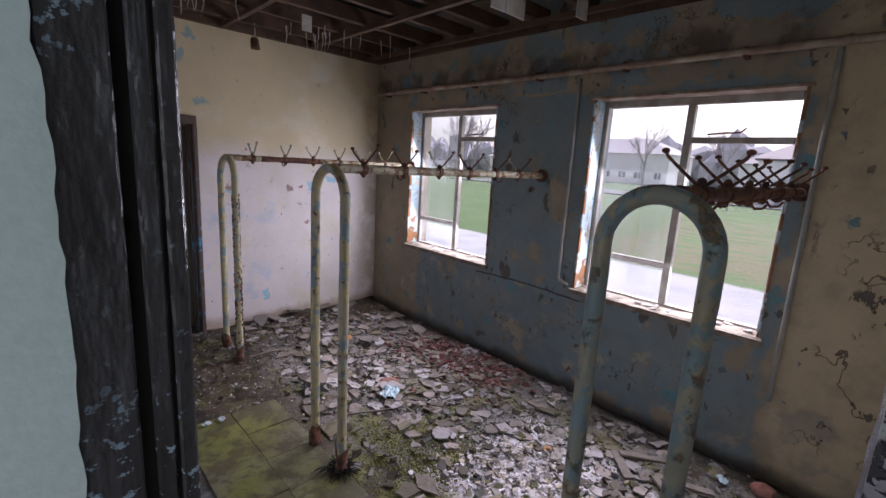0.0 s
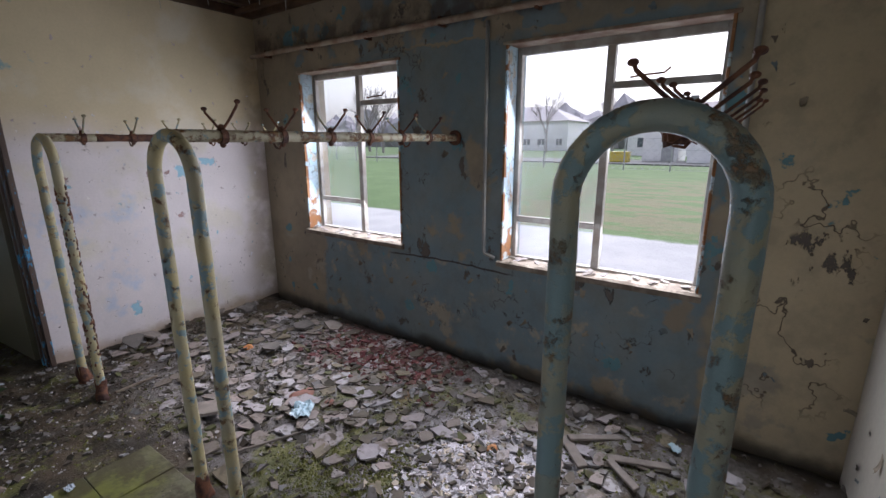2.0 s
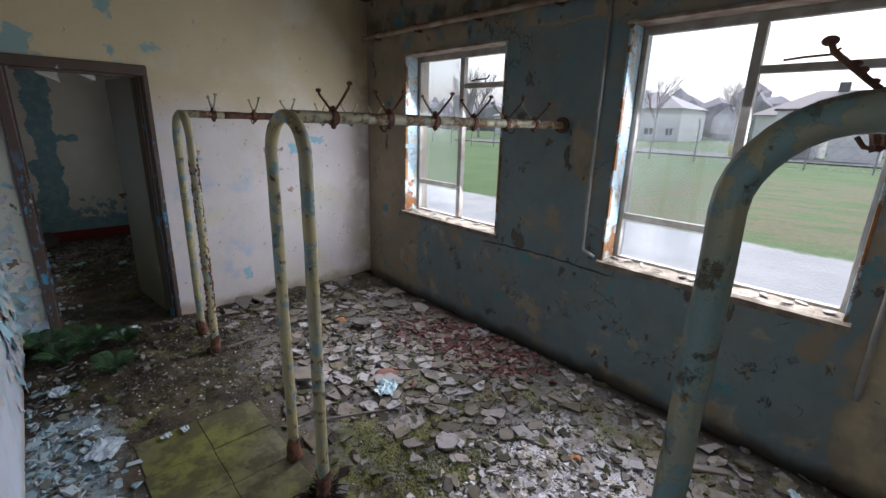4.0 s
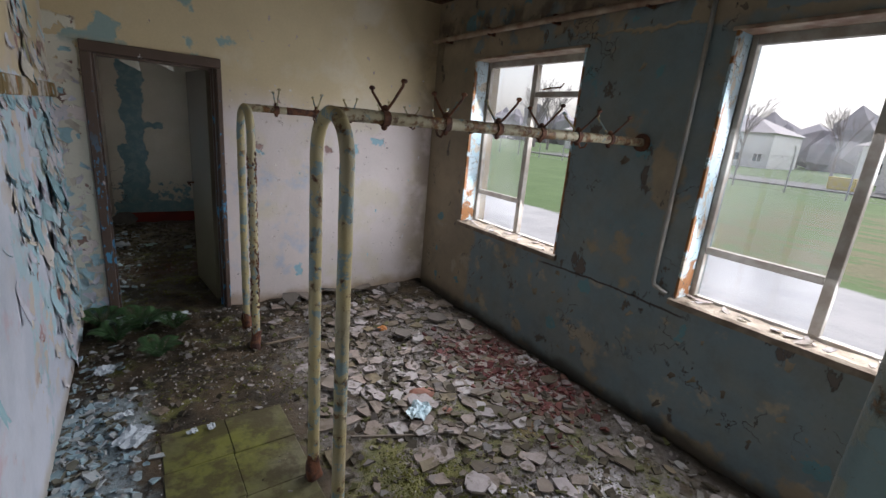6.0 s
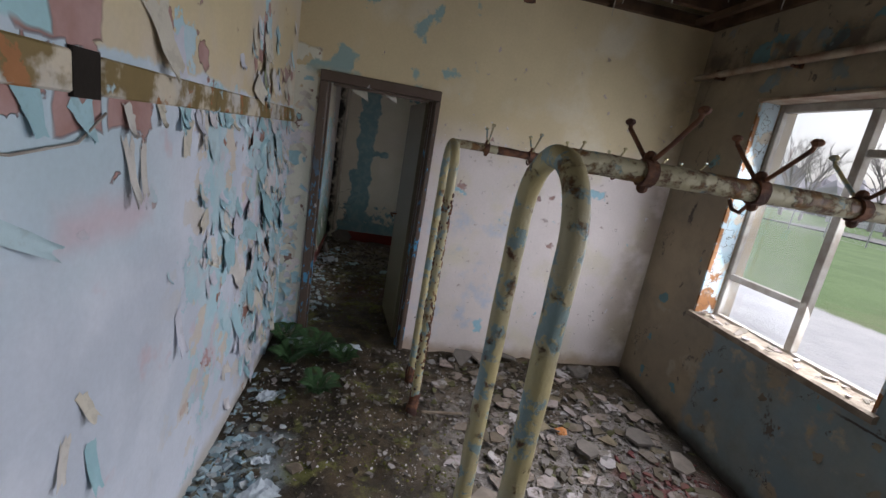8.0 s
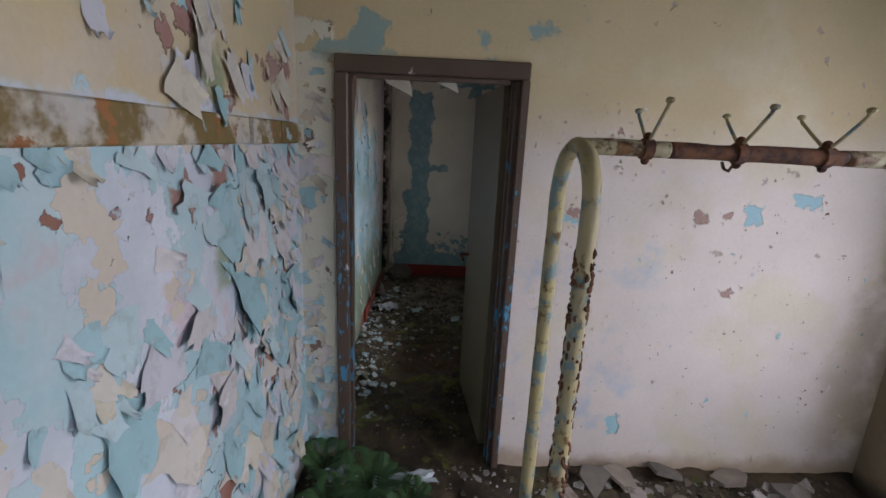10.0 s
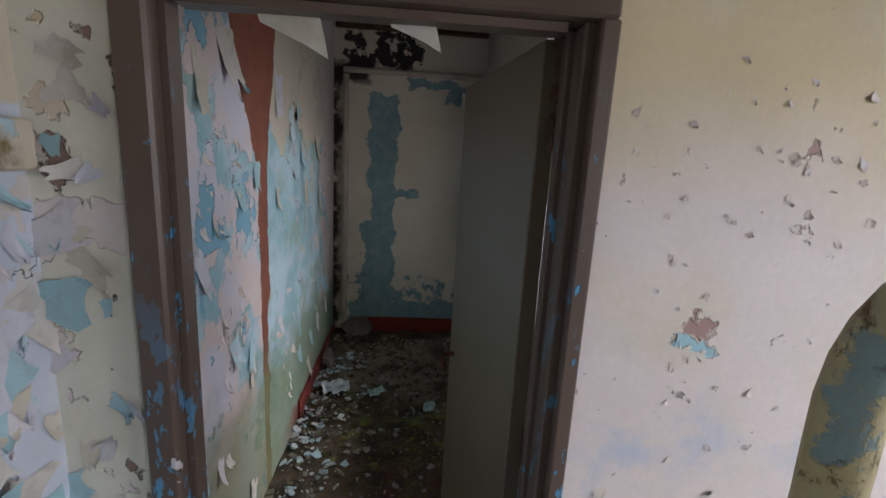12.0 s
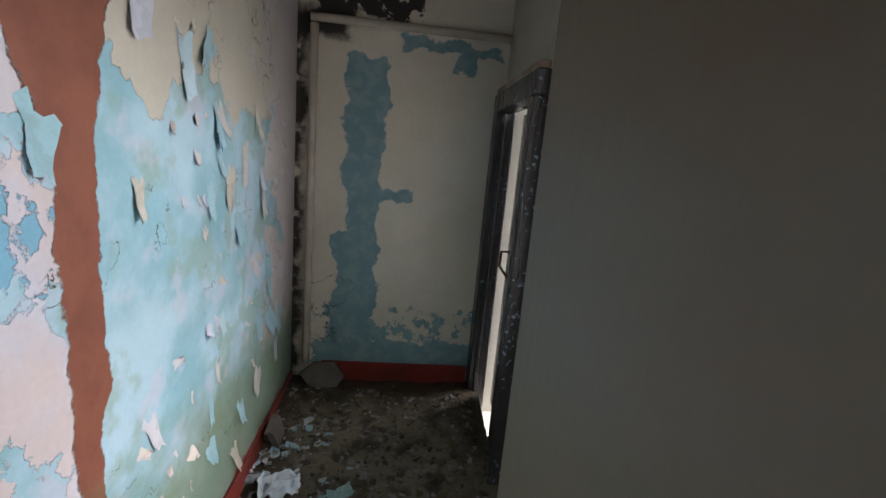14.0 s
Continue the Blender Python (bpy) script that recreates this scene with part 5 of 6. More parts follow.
for y, z, s_, q, a in ((4.12, 1.86, 0.22, 0.8, 0.3), (4.22, 1.95, 0.26, 0.7, -0.2), (4.35, 1.90, 0.24, 0.8, 0.4), (4.46, 1.88, 0.18, 0.7, 0.1), (4.05, 1.80, 0.20, 0.9, 0.9), (4.30, 1.78, 0.16, 0.8, -0.5), (4.15, 1.62, 0.15, 0.9, 0.8), (4.04, 1.52, 0.18, 0.9, 1.2), (4.20, 1.46, 0.16, 1.0, 2.6), (4.33, 1.30, 0.22, 0.8, 0.7), (4.42, 1.12, 0.24, 0.7, -0.6), (4.25, 1.05, 0.20, 0.9, 0.5), (4.52, 0.98, 0.24, 0.7, 0.2), (4.62, 1.32, 0.18, 0.5, 0.1), (4.58, 1.62, 0.16, 0.5, 0.0), (4.80, 1.10, 0.22, 0.5, 0.3)):
    stick_flake(wall_west, WESTM, (0.012, y, z), s_ * 0.58, a, q)
for i in range(90):
    stick_flake(wall_west, WESTM, (0.002, frnd.triangular(4.3, 4.98, 4.9), frnd.uniform(0.5, 1.64)), frnd.uniform(0.03, 0.10), frnd.gauss(0, 0.5), frnd.uniform(0.3, 0.8))
for i in range(30):
    stick_flake(wall_west, WESTM, (0.004, frnd.uniform(2.6, 4.9), 1.645 + frnd.uniform(-0.02, 0.003)), frnd.uniform(0.03, 0.09), frnd.gauss(0, 0.3), frnd.uniform(0.7, 1.4))
for i in range(46):
    y = frnd.choice((frnd.gauss(6.95, 0.25), frnd.gauss(7.55, 0.18), frnd.gauss(5.75, 0.3)))
    if 5.2 < y < 7.85:
        stick_flake(wall_west, WESTM, (0.001, y, frnd.choice((frnd.gauss(1.5, 0.25), frnd.gauss(0.75, 0.25), frnd.uniform(0.3, 2.3)))), frnd.uniform(0.05, 0.16), frnd.gauss(0, 0.35), frnd.uniform(0.4, 0.9))
PASSAGE_SHIFT = Vector((0, 0.065, 0.07))
for y, z, s, q in ((6.42, 1.98, 0.34, 0.6), (6.98, 1.45, 0.26, 0.45), (7.03, 1.27, 0.22, 0.6), (5.78, 2.02, 0.30, 0.8), (5.86, 1.50, 0.20, 0.8), (6.35, 0.78, 0.2, 0.6), (7.25, 1.75, 0.3, 0.25), (6.75, 0.62, 0.2, 0.5), (6.62, 1.85, 0.3, 0.5), (6.85, 1.68, 0.26, 0.6), (7.12, 1.55, 0.3, 0.4), (7.35, 1.4, 0.3, 0.4), (7.45, 0.95, 0.3, 0.45), (7.6, 1.2, 0.3, 0.4), (7.3, 0.75, 0.26, 0.5), (5.6, 1.9, 0.3, 0.6), (5.5, 1.3, 0.26, 0.6), (5.75, 0.9, 0.2, 0.7)):
    stick_flake(wall_west, WESTM, Vector((0.001, y, z)) + PASSAGE_SHIFT, s * 0.6, frnd.gauss(0, 0.2), q)
for i in range(54):
    stick_flake(wall_north, NORTHM, (frnd.uniform(0.02, 0.12), 4.999, frnd.uniform(0.15, 1.95)), frnd.uniform(0.03, 0.10), frnd.gauss(0, 1.2), frnd.uniform(0.5, 1.2))
for i in range(12):
    stick_flake(wall_north, NORTHM, (frnd.uniform(1.05, 2.8), 4.999, frnd.uniform(0.25, 2.2)), frnd.uniform(0.015, 0.045), frnd.gauss(0, 0.8), frnd.uniform(0.4, 1.0))
PALECHIPS = []
for me in FLAKES[:6]:
    d = me.copy()
    d.materials[0] = M["palechip"]
    PALECHIPS.append(d)
for i in range(110):
    cx, cz = frnd.choice(((1.22, 1.55), (1.35, 1.75), (1.5, 1.62), (1.2, 0.95), (1.45, 0.85), (1.3, 1.2), (1.7, 1.4), (2.1, 1.2)))
    ob = new("paint_chip", frnd.choice(PALECHIPS))
    ob.parent = wall_north
    s = frnd.uniform(0.007, 0.021)
    ob.matrix_basis = Matrix.Translation((max(1.03, frnd.gauss(cx, 0.09)), 4.999, frnd.gauss(cz, 0.10))) @ NORTHM @ Matrix.Rotation(frnd.gauss(0, 1.0), 4, "Z") @ Matrix.Diagonal((s * frnd.uniform(0.5, 1.3), s, s * 0.7, 1))
for i in range(90):
    cy, cz = frnd.choice(((5.6, 1.5), (5.75, 1.0), (5.9, 1.75), (6.75, 1.75), (7.0, 1.3), (6.5, 0.6), (7.2, 0.8), (7.55, 1.3), (7.6, 1.7)))
    ob = new("paint_chip", frnd.choice(PALECHIPS))
    ob.parent = wall_west
    s = frnd.uniform(0.015, 0.055)
    ob.matrix_basis = Matrix.Translation((0.001, min(7.85, max(5.2, frnd.gauss(cy, 0.12))), frnd.gauss(cz, 0.16))) @ WESTM @ Matrix.Rotation(frnd.gauss(0, 0.6), 4, "Z") @ Matrix.Diagonal((s * frnd.uniform(0.4, 1.1), s, s * 0.6, 1))
for i in range(130):
    y = frnd.uniform(0.3, 4.9)
    z = frnd.choice((frnd.uniform(0.15, 0.78), frnd.uniform(2.3, 2.75), frnd.uniform(0.8, 2.2)))
    if 0.8 < z < 2.27 and (1.0 < y < 2.3 or 3.15 < y < 4.4):
        continue
    stick_flake(wall_east, EASTM, (EASTX - 0.001, y, z), frnd.uniform(0.02, 0.06), frnd.gauss(0, 0.7), frnd.uniform(0.35, 0.9))
for i in range(24):
    stick_flake(wall_south, NORTHM @ Matrix.Rotation(math.pi, 4, "Y"), (frnd.uniform(1.4, 2.9), SOUTHY + 0.001, frnd.uniform(0.1, 1.2)), frnd.uniform(0.03, 0.1), frnd.gauss(0, 0.8), frnd.uniform(0.5, 1.1))
frame1 = bpy.data.objects["door_frame_1"]
for x, w, h in ((0.42, 0.13, 0.085), (0.635, 0.10, 0.06)):
    b = bmesh.new()
    pts = [(x - w / 2, 0.075, 1.938), (x + w * 0.35, 0.07, 1.938), (x + w / 2, 0.06, 1.938 - h), (x + w * 0.2, 0.062, 1.938 - h * 0.75), (x - w * 0.42, 0.068, 1.938 - h * 0.35)]
    vs = [b.verts.new((p[0] - 0.152, p[1], p[2])) for p in pts]
    back = [b.verts.new((v.co.x, v.co.y + 0.003, v.co.z)) for v in vs]
    b.faces.new(vs)
    b.faces.new(back[::-1])
    for i in range(5):
        b.faces.new((vs[i], vs[(i + 1) % 5], back[(i + 1) % 5], back[i]))
    part("paint_scrap", b, M["ceilscrap"], frame1, "white scrap hanging from the frame head")

# shreds of the fallen ceiling that hang from the battens
sh = bmesh.new()
srnd = random.Random(5)
for cx, cy, n in ((0.75, 4.15, 14), (1.75, 4.45, 12), (2.3, 4.2, 5)):
    for i in range(n):
        x, y = cx + srnd.gauss(0, 0.16), cy + srnd.gauss(0, 0.1)
        tube(sh, [(x, y, ROOMTOP + 0.02), (x + srnd.uniform(-0.01, 0.01), y, ROOMTOP - 0.05), (x + srnd.uniform(-0.02, 0.02), y, ROOMTOP - srnd.uniform(0.07, 0.20))], 0.006, 5, 0.2, taper=0.3)
structure(as_object("ceiling_shreds", sh, M["ceilscrap"]), "pale shreds of plaster hanging from the battens", "ceiling")
sb = bmesh.new()
for x, y, s in ((1.1, 3.4, 0.16), (2.0, 2.6, 0.13), (2.3, 2.45, 0.2), (2.55, 2.2, 0.12), (1.6, 4.1, 0.08)):
    box(sb, x, x + s, y, y + 0.012, ROOMTOP - 0.10, ROOMTOP + 0.02, m=Matrix.Rotation(srnd.uniform(-0.05, 0.05), 4, "Z"))
structure(as_object("ceiling_scraps", sb, M["ceilscrap"]), "broken corners of ceiling board left on the battens", "ceiling")
pl = tagged(empty("pendant_cord", (1.42, 4.72, ROOMTOP)), "dead light cord with a rusty holder hanging from a batten", "lamp")
part("cord", tube(bmesh.new(), [(0, 0, 0.02), (0.004, 0, -0.05), (0, 0, -0.10)], 0.004, 6), M["ceilscrap"], pl)
part("holder", tube(bmesh.new(), [(0, 0, -0.10), (0, 0, -0.12), (0, 0, -0.19)], 0.026, 8, 0.3, taper=1.5), M["rust"], pl)


# ---- floor: tiles, fallen plaster, grit ----
def tile_mesh(seed):
    b = boxed(-0.148, 0.148, -0.148, 0.148, -0.015, 0.0, bevel=0.003)
    me = bpy.data.meshes.new("tile")
    b.to_mesh(me)
    b.free()
    me.materials.append(M["tile"])
    return me


TILE = tile_mesh(0)
trnd = random.Random(8)
for i in range(2):
    for j_ in range(5):
        ob = new("tile", TILE)
        ob.parent = floor
        ob.matrix_basis = Matrix.Translation((0.56 + 0.298 * i, 2.06 + 0.298 * j_, 0.0235 + trnd.uniform(-0.003, 0.003))) @ Euler((trnd.uniform(-0.006, 0.006), trnd.uniform(-0.006, 0.006), 0.02)).to_matrix().to_4x4()


def shard(r, size, thick, sides=None):
    """Points and faces of a flat broken piece."""
    n = sides or r.choice((6, 7, 8, 9))
    ang = sorted(2 * math.pi * (i + r.uniform(-0.38, 0.38)) / n for i in range(n))
    ring = [(size * r.uniform(0.6, 1.15) * math.cos(a), size * r.uniform(0.55, 1.0) * math.sin(a)) for a in ang]
    v = [(x, y, 0.0) for x, y in ring] + [(x * 0.96, y * 0.96, thick) for x, y in ring]
    f = [tuple(range(n))[::-1], tuple(range(n, 2 * n))] + [(i, (i + 1) % n, n + (i + 1) % n, n + i) for i in range(n)]
    return v, f


PLATES = []
for i in range(14):
    v, f = shard(random.Random(300 + i), 1.0, 0.10)
    me = bpy.data.meshes.new("plaster_piece")
    me.from_pydata(v, [], f)
    me.materials.append(M["plate"])
    PLATES.append(me)
prnd = random.Random(21)


def plate_spot():
    while True:
        k = prnd.random()
        if k < 0.50:
            x, y = prnd.gauss(1.95, 0.42), prnd.gauss(3.1, 0.55)
        elif k < 0.85:
            x, y = prnd.gauss(1.95, 0.45), prnd.gauss(1.8, 0.55)
        else:
            x, y = prnd.gauss(2.0, 0.5), prnd.gauss(4.35, 0.3)
        if 1.12 < x < 2.80 and 0.4 < y < 4.92:
            return x, y


def lay(mesh, parent, x, y, size, tilt, name="plaster_piece", lift=0.0, thick=1.0):
    ob = new(name, mesh)
    ob.parent = parent
    ob.matrix_basis = Matrix.Translation((x, y, floor_height(x, y) + lift)) @ Euler((prnd.gauss(0, tilt), prnd.gauss(0, tilt), prnd.uniform(0, 6.3))).to_matrix().to_4x4() @ Matrix.Diagonal((size, size * prnd.uniform(0.6, 1.0), size * thick, 1))
    return ob


def cracked_bed(x0, x1, y0, y1, step, seed):
    """Outlines of a bed of broken plaster plates that fit together, as cells round scattered points."""
    r = random.Random(seed)
    nx, ny = int((x1 - x0) / step), int((y1 - y0) / step)
    seeds = {(i, k): (x0 + (i + 0.5 + r.uniform(-0.46, 0.46)) * step, y0 + (k + 0.5 + r.uniform(-0.46, 0.46)) * step) for i in range(nx) for k in range(ny)}
    for (i, k), (cx, cy) in seeds.items():
        poly = [(cx - step, cy - step), (cx + step, cy - step), (cx + step, cy + step), (cx - step, cy + step)]
        for di in (-2, -1, 0, 1, 2):
            for dk in (-2, -1, 0, 1, 2):
                if (di or dk) and (i + di, k + dk) in seeds:
                    ox, oy = seeds[(i + di, k + dk)]
                    mx, my, ex, ey = (cx + ox) / 2, (cy + oy) / 2, ox - cx, oy - cy
                    side = [(px - mx) * ex + (py - my) * ey for px, py in poly]
                    cut = []
                    for q in range(len(poly)):
                        w = (q + 1) % len(poly)
                        if side[q] <= 0:
                            cut.append(poly[q])
                        if (side[q] <= 0) != (side[w] <= 0):
                            f = side[q] / (side[q] - side[w])
                            cut.append((poly[q][0] + f * (poly[w][0] - poly[q][0]), poly[q][1] + f * (poly[w][1] - poly[q][1])))
                    poly = cut
        yield cx, cy, [(px - cx, py - cy) for px, py in poly]


crnd = random.Random(91)
for cx, cy, poly in cracked_bed(1.15, 2.82, 0.62, 4.85, 0.105, 90):
    density = 0.24 + 0.52 * math.exp(-((cx - 2.0) / 0.5) ** 2 - ((cy - 3.0) / 0.9) ** 2) + 0.35 * noise.noise(Vector((cx * 1.7, cy * 1.7, 4)))
    density -= 0.8 * math.exp(-((cx - 1.78) / 0.3) ** 2 - ((cy - 1.8) / 0.25) ** 2)
    if crnd.random() > density or len(poly) < 3:
        continue
    k = crnd.uniform(0.82, 0.97)
    ragged = []
    for (ax, ay), (bx, by) in zip(poly, poly[1:] + poly[:1]):
        ragged.append((ax * crnd.uniform(0.84, 1.0), ay * crnd.uniform(0.84, 1.0)))
        u = crnd.uniform(0.3, 0.7)
        dent = crnd.uniform(0.80, 1.02)
        ragged.append(((ax + (bx - ax) * u) * dent, (ay + (by - ay) * u) * dent))
    poly = ragged
    n = len(poly)
    low = [(x * k * crnd.uniform(0.9, 1.03), y * k * crnd.uniform(0.9, 1.03), 0.0) for x, y in poly]
    high = [(x * 0.975, y * 0.975, crnd.uniform(0.004, 0.008)) for x, y, z in low]
    me = bpy.data.meshes.new("plaster_plate")
    me.from_pydata(low + high, [], [tuple(range(n))[::-1], tuple(range(n, 2 * n))] + [(i, (i + 1) % n, n + (i + 1) % n, n + i) for i in range(n)])
    me.materials.append(M["plate"])
    ob = new("plaster_plate", me)
    ob.parent = floor
    ob.matrix_basis = Matrix.Translation((cx, cy, floor_height(cx, cy) + crnd.uniform(0.002, 0.012))) @ Euler((crnd.gauss(0, 0.035), crnd.gauss(0, 0.035), crnd.gauss(0, 0.06))).to_matrix().to_4x4()

for i in range(150):
    x, y = plate_spot()
    s = min(0.10, max(0.025, prnd.lognormvariate(-3.0, 0.42)))
    lay(prnd.choice(PLATES), floor, x, y, s, 0.10, lift=prnd.uniform(0.004, 0.018), thick=prnd.uniform(0.4, 0.9))


def grit(name, count, spot, lo, hi, material, parent, seed, tilt=0.35, flat=0.25):
    """Many small broken pieces in one mesh."""
    r = random.Random(seed)
    verts, faces = [], []
    for i in range(count):
        x, y = spot(r)
        s = lo + (hi - lo) * r.random() ** 2.2
        v, f = shard(r, s, s * flat * r.uniform(0.5, 1.4), r.choice((4, 5)))
        m = Euler((r.gauss(0, tilt), r.gauss(0, tilt), r.uniform(0, 6.3))).to_matrix()
        o = Vector((x, y, floor_height(x, y) + s * 0.12))
        n0 = len(verts)
        verts += [tuple(m @ Vector(p) + o) for p in v]
        faces += [tuple(n0 + q for q in g) for g in f]
    me = bpy.data.meshes.new(name)
    me.from_pydata(verts, [], faces)
    me.materials.append(material)
    ob = new(name, me)
    ob.parent = parent
    ob["kind"] = "stuff"
    return ob


def inside(fn, x0, x1, y0, y1):
    def spot(r):
        while True:
            x, y = fn(r)
            if x0 < x < x1 and y0 < y < y1:
                return x, y
    return spot


main = inside(lambda r: (r.gauss(1.95, 0.5), r.uniform(0.3, 4.9)), 1.05, 2.84, 0.3, 4.95)
grit("plaster_grit", 3600, main, 0.006, 0.045, M["grit"], floor, 31)
grit("plaster_fines", 9000, main, 0.003, 0.014, M["grit"], floor, 51)
grit("pale_crumbs", 900, inside(lambda r: (r.uniform(0.05, 1.3), r.gauss(3.9, 0.7)), 0.05, 1.35, 2.9, 4.95), 0.003, 0.011, M["powder"], floor, 52)
grit("plaster_fines", 1500, inside(lambda r: (r.uniform(0.05, 1.2), r.uniform(5.1, 8.0)), 0.03, 1.22, 5.1, 8.0), 0.003, 0.016, M["grit"], floor_passage, 53)
grit("plaster_dust_chips", 1800, inside(lambda r: (r.uniform(0.05, 2.85), r.uniform(0.3, 4.95)), 0.03, 2.85, 0.3, 4.95), 0.004, 0.016, M["grit"], floor, 32)
grit("red_grit", 1100, inside(lambda r: (r.gauss(2.5, 0.16), r.gauss(3.1, 0.32)), 2.1, 2.85, 2.3, 3.9), 0.006, 0.045, M["redgrit"], floor, 33)
grit("blue_grit", 1100, inside(lambda r: (abs(r.gauss(0.0, 0.14)), r.gauss(3.1, 0.55)), 0.01, 0.40, 1.6, 4.9), 0.004, 0.040, M["bluegrit"], floor, 34)
grit("powder_grit", 2200, inside(lambda r: (r.gauss(1.78, 0.22), r.gauss(1.78, 0.19)), 1.2, 2.4, 1.3, 2.3), 0.004, 0.026, M["powder"], floor, 38)
grit("dark_grit", 900, inside(lambda r: (r.gauss(0.7, 0.45), r.gauss(4.2, 0.5)), 0.03, 1.9, 3.4, 4.97), 0.005, 0.03, M["grit"], floor, 35)
grit("passage_grit", 1500, inside(lambda r: (r.uniform(0.02, 1.2), 7.9 - abs(r.gauss(0, 0.9))), 0.02, 1.22, 5.15, 7.88), 0.005, 0.03, M["grit"], floor_passage, 36)
grit("passage_blue_grit", 420, inside(lambda r: (abs(r.gauss(0.0, 0.16)), r.uniform(5.3, 7.6)), 0.01, 0.6, 5.2, 7.8), 0.008, 0.04, M["bluegrit"], floor_passage, 37)

# moss cushions
def moss(name, spots, parent, seed):
    r = random.Random(seed)
    verts, faces = [], []
    for cx, cy, sx, sy, n in spots:
        for i in range(n):
            x, y = r.gauss(cx, sx), r.gauss(cy, sy)
            if not (0.05 < x < 2.8 and y > 0.3):
                continue
            z = floor_height(x, y)
            s = r.uniform(0.004, 0.013)
            a0 = r.uniform(0, 6.3)
            n0 = len(verts)
            for q in range(5):
                a = a0 + q * 1.2566
                verts.append((x + s * math.cos(a), y + s * math.sin(a), z - 0.002))
            verts.append((x + r.uniform(-0.3, 0.3) * s, y, z + s * r.uniform(0.3, 0.7)))
            faces += [(n0 + q, n0 + (q + 1) % 5, n0 + 5) for q in range(5)]
    me = bpy.data.meshes.new(name)
    me.from_pydata(verts, [], faces)
    me.materials.append(M["moss"])
    ob = new(name, me)
    ob.parent = parent
    ob["kind"] = "stuff"
    return ob


moss("moss", [(1.42, 2.5, 0.12, 0.12, 700), (1.45, 2.18, 0.13, 0.10, 800), (1.7, 2.18, 0.13, 0.10, 600), (0.85, 2.40, 0.12, 0.10, 600), (1.1, 2.25, 0.16, 0.14, 500), (2.3, 1.9, 0.15, 0.25, 300), (2.4, 1.15, 0.2, 0.16, 260), (1.0, 3.75, 0.3, 0.14, 160), (0.6, 3.9, 0.3, 0.3, 160), (1.2, 3.5, 0.2, 0.1, 120)], floor, 41)
moss("moss", [(0.7, 6.4, 0.22, 0.3, 700), (0.6, 5.6, 0.25, 0.25, 400)], floor_passage, 42)


# ---- loose things ----
def lump(name, label, category, at, size, mat, squash=0.5, seed=0):
    b = bmesh.new()
    bmesh.ops.create_icosphere(b, subdivisions=2, radius=1.0)
    for v in b.verts:
        k_ = 1 + 0.45 * noise.noise(v.co * 1.3 + Vector((seed * 3.1, seed, 0)))
        v.co = Vector((v.co.x * size * k_, v.co.y * size * k_ * 0.8, v.co.z * size * squash * k_))
    ob = as_object(name, b, M[mat])
    ob.location = (at[0], at[1], floor_height(*at) + size * squash * 0.45)
    return tagged(ob, label, category)


def sheet(name, label, category, at, w, d, mat, turn=0.0, crumple=0.03, lift=0.006, seed=0, n=9):
    """A torn and crumpled sheet, with a little thickness."""
    r = random.Random(seed)
    b = bmesh.new()
    top, low = [], []
    for i in range(n + 1):
        for q in range(n + 1):
            u, v = i / n - 0.5, q / n - 0.5
            edge = 1 + 0.16 * noise.noise(Vector((u * 5, v * 5, seed)))
            z = crumple * (0.6 + noise.noise(Vector((u * 4.2, v * 4.2, seed * 2.0))) + 0.5 * abs(noise.noise(Vector((u * 9, v * 9, seed + 4.0)))))
            top.append(b.verts.new((u * w * edge, v * d * edge, max(0.001, z) + 0.0015)))
            low.append(b.verts.new((u * w * edge, v * d * edge, max(0.001, z) - 0.0005)))
    for i in range(n):
        for q in range(n):
            a = i * (n + 1) + q
            quad = (a, a + 1, a + n + 2, a + n + 1)
            corner = (i in (0, n - 1)) and (q in (0, n - 1)) and r.random() < 0.7
            if corner:
                continue
            b.faces.new([top[x] for x in quad])
            b.faces.new([low[x] for x in quad[::-1]])
    ob = as_object(name, b, M[mat])
    ob.matrix_basis = Matrix.Translation((at[0], at[1], floor_height(*at) + lift)) @ Matrix.Rotation(turn, 4, "Z")
    return tagged(ob, label, category)


sheet("paper_scrap", "damp pale blue paper lying among the ferns", "paper", (0.22, 4.80), 0.14, 0.11, "paper", 0.5, 0.025, 0.05, 1)
sheet("paper_scrap", "long crumpled pale blue sheet by the doorway", "paper", (0.52, 4.80), 0.30, 0.10, "paper", 0.25, 0.025, 0.03, 2)
sheet("paper_scrap", "crumpled pale sheet on the grimy floor", "paper", (0.30, 3.42), 0.17, 0.13, "paper", 0.9, 0.018, 0.008, 3)
sheet("paper_scrap", "small torn pale scrap on the floor", "paper", (0.26, 3.63), 0.09, 0.05, "paper", 0.4, 0.02, 0.008, 4)
sheet("paper_scrap", "tiny pale scrap on the mossy tiles", "paper", (0.55, 3.35), 0.05, 0.035, "paper", 0.2, 0.01, 0.012, 5, 5)
sheet("paper_scrap", "tiny pale scrap on the mossy tiles", "paper", (0.64, 3.35), 0.035, 0.05, "paper", 0.1, 0.01, 0.012, 6, 5)
sheet("wrapper", "crumpled light blue plastic wrapper among plaster shards", "wrapper", (1.67, 2.93), 0.16, 0.12, "ragblue", 0.6, 0.03, 0.02, 7)
sheet("wrapper", "small blue-white wrapper near the window wall", "wrapper", (2.62, 1.02), 0.07, 0.05, "ragblue", 0.6, 0.02, 0.01, 8, 5)
sheet("paper_scrap", "torn teal scrap on the passage floor", "paper", (0.472, 7.05), 0.13, 0.08, "teal", 0.6, 0.03, 0.008, 9)
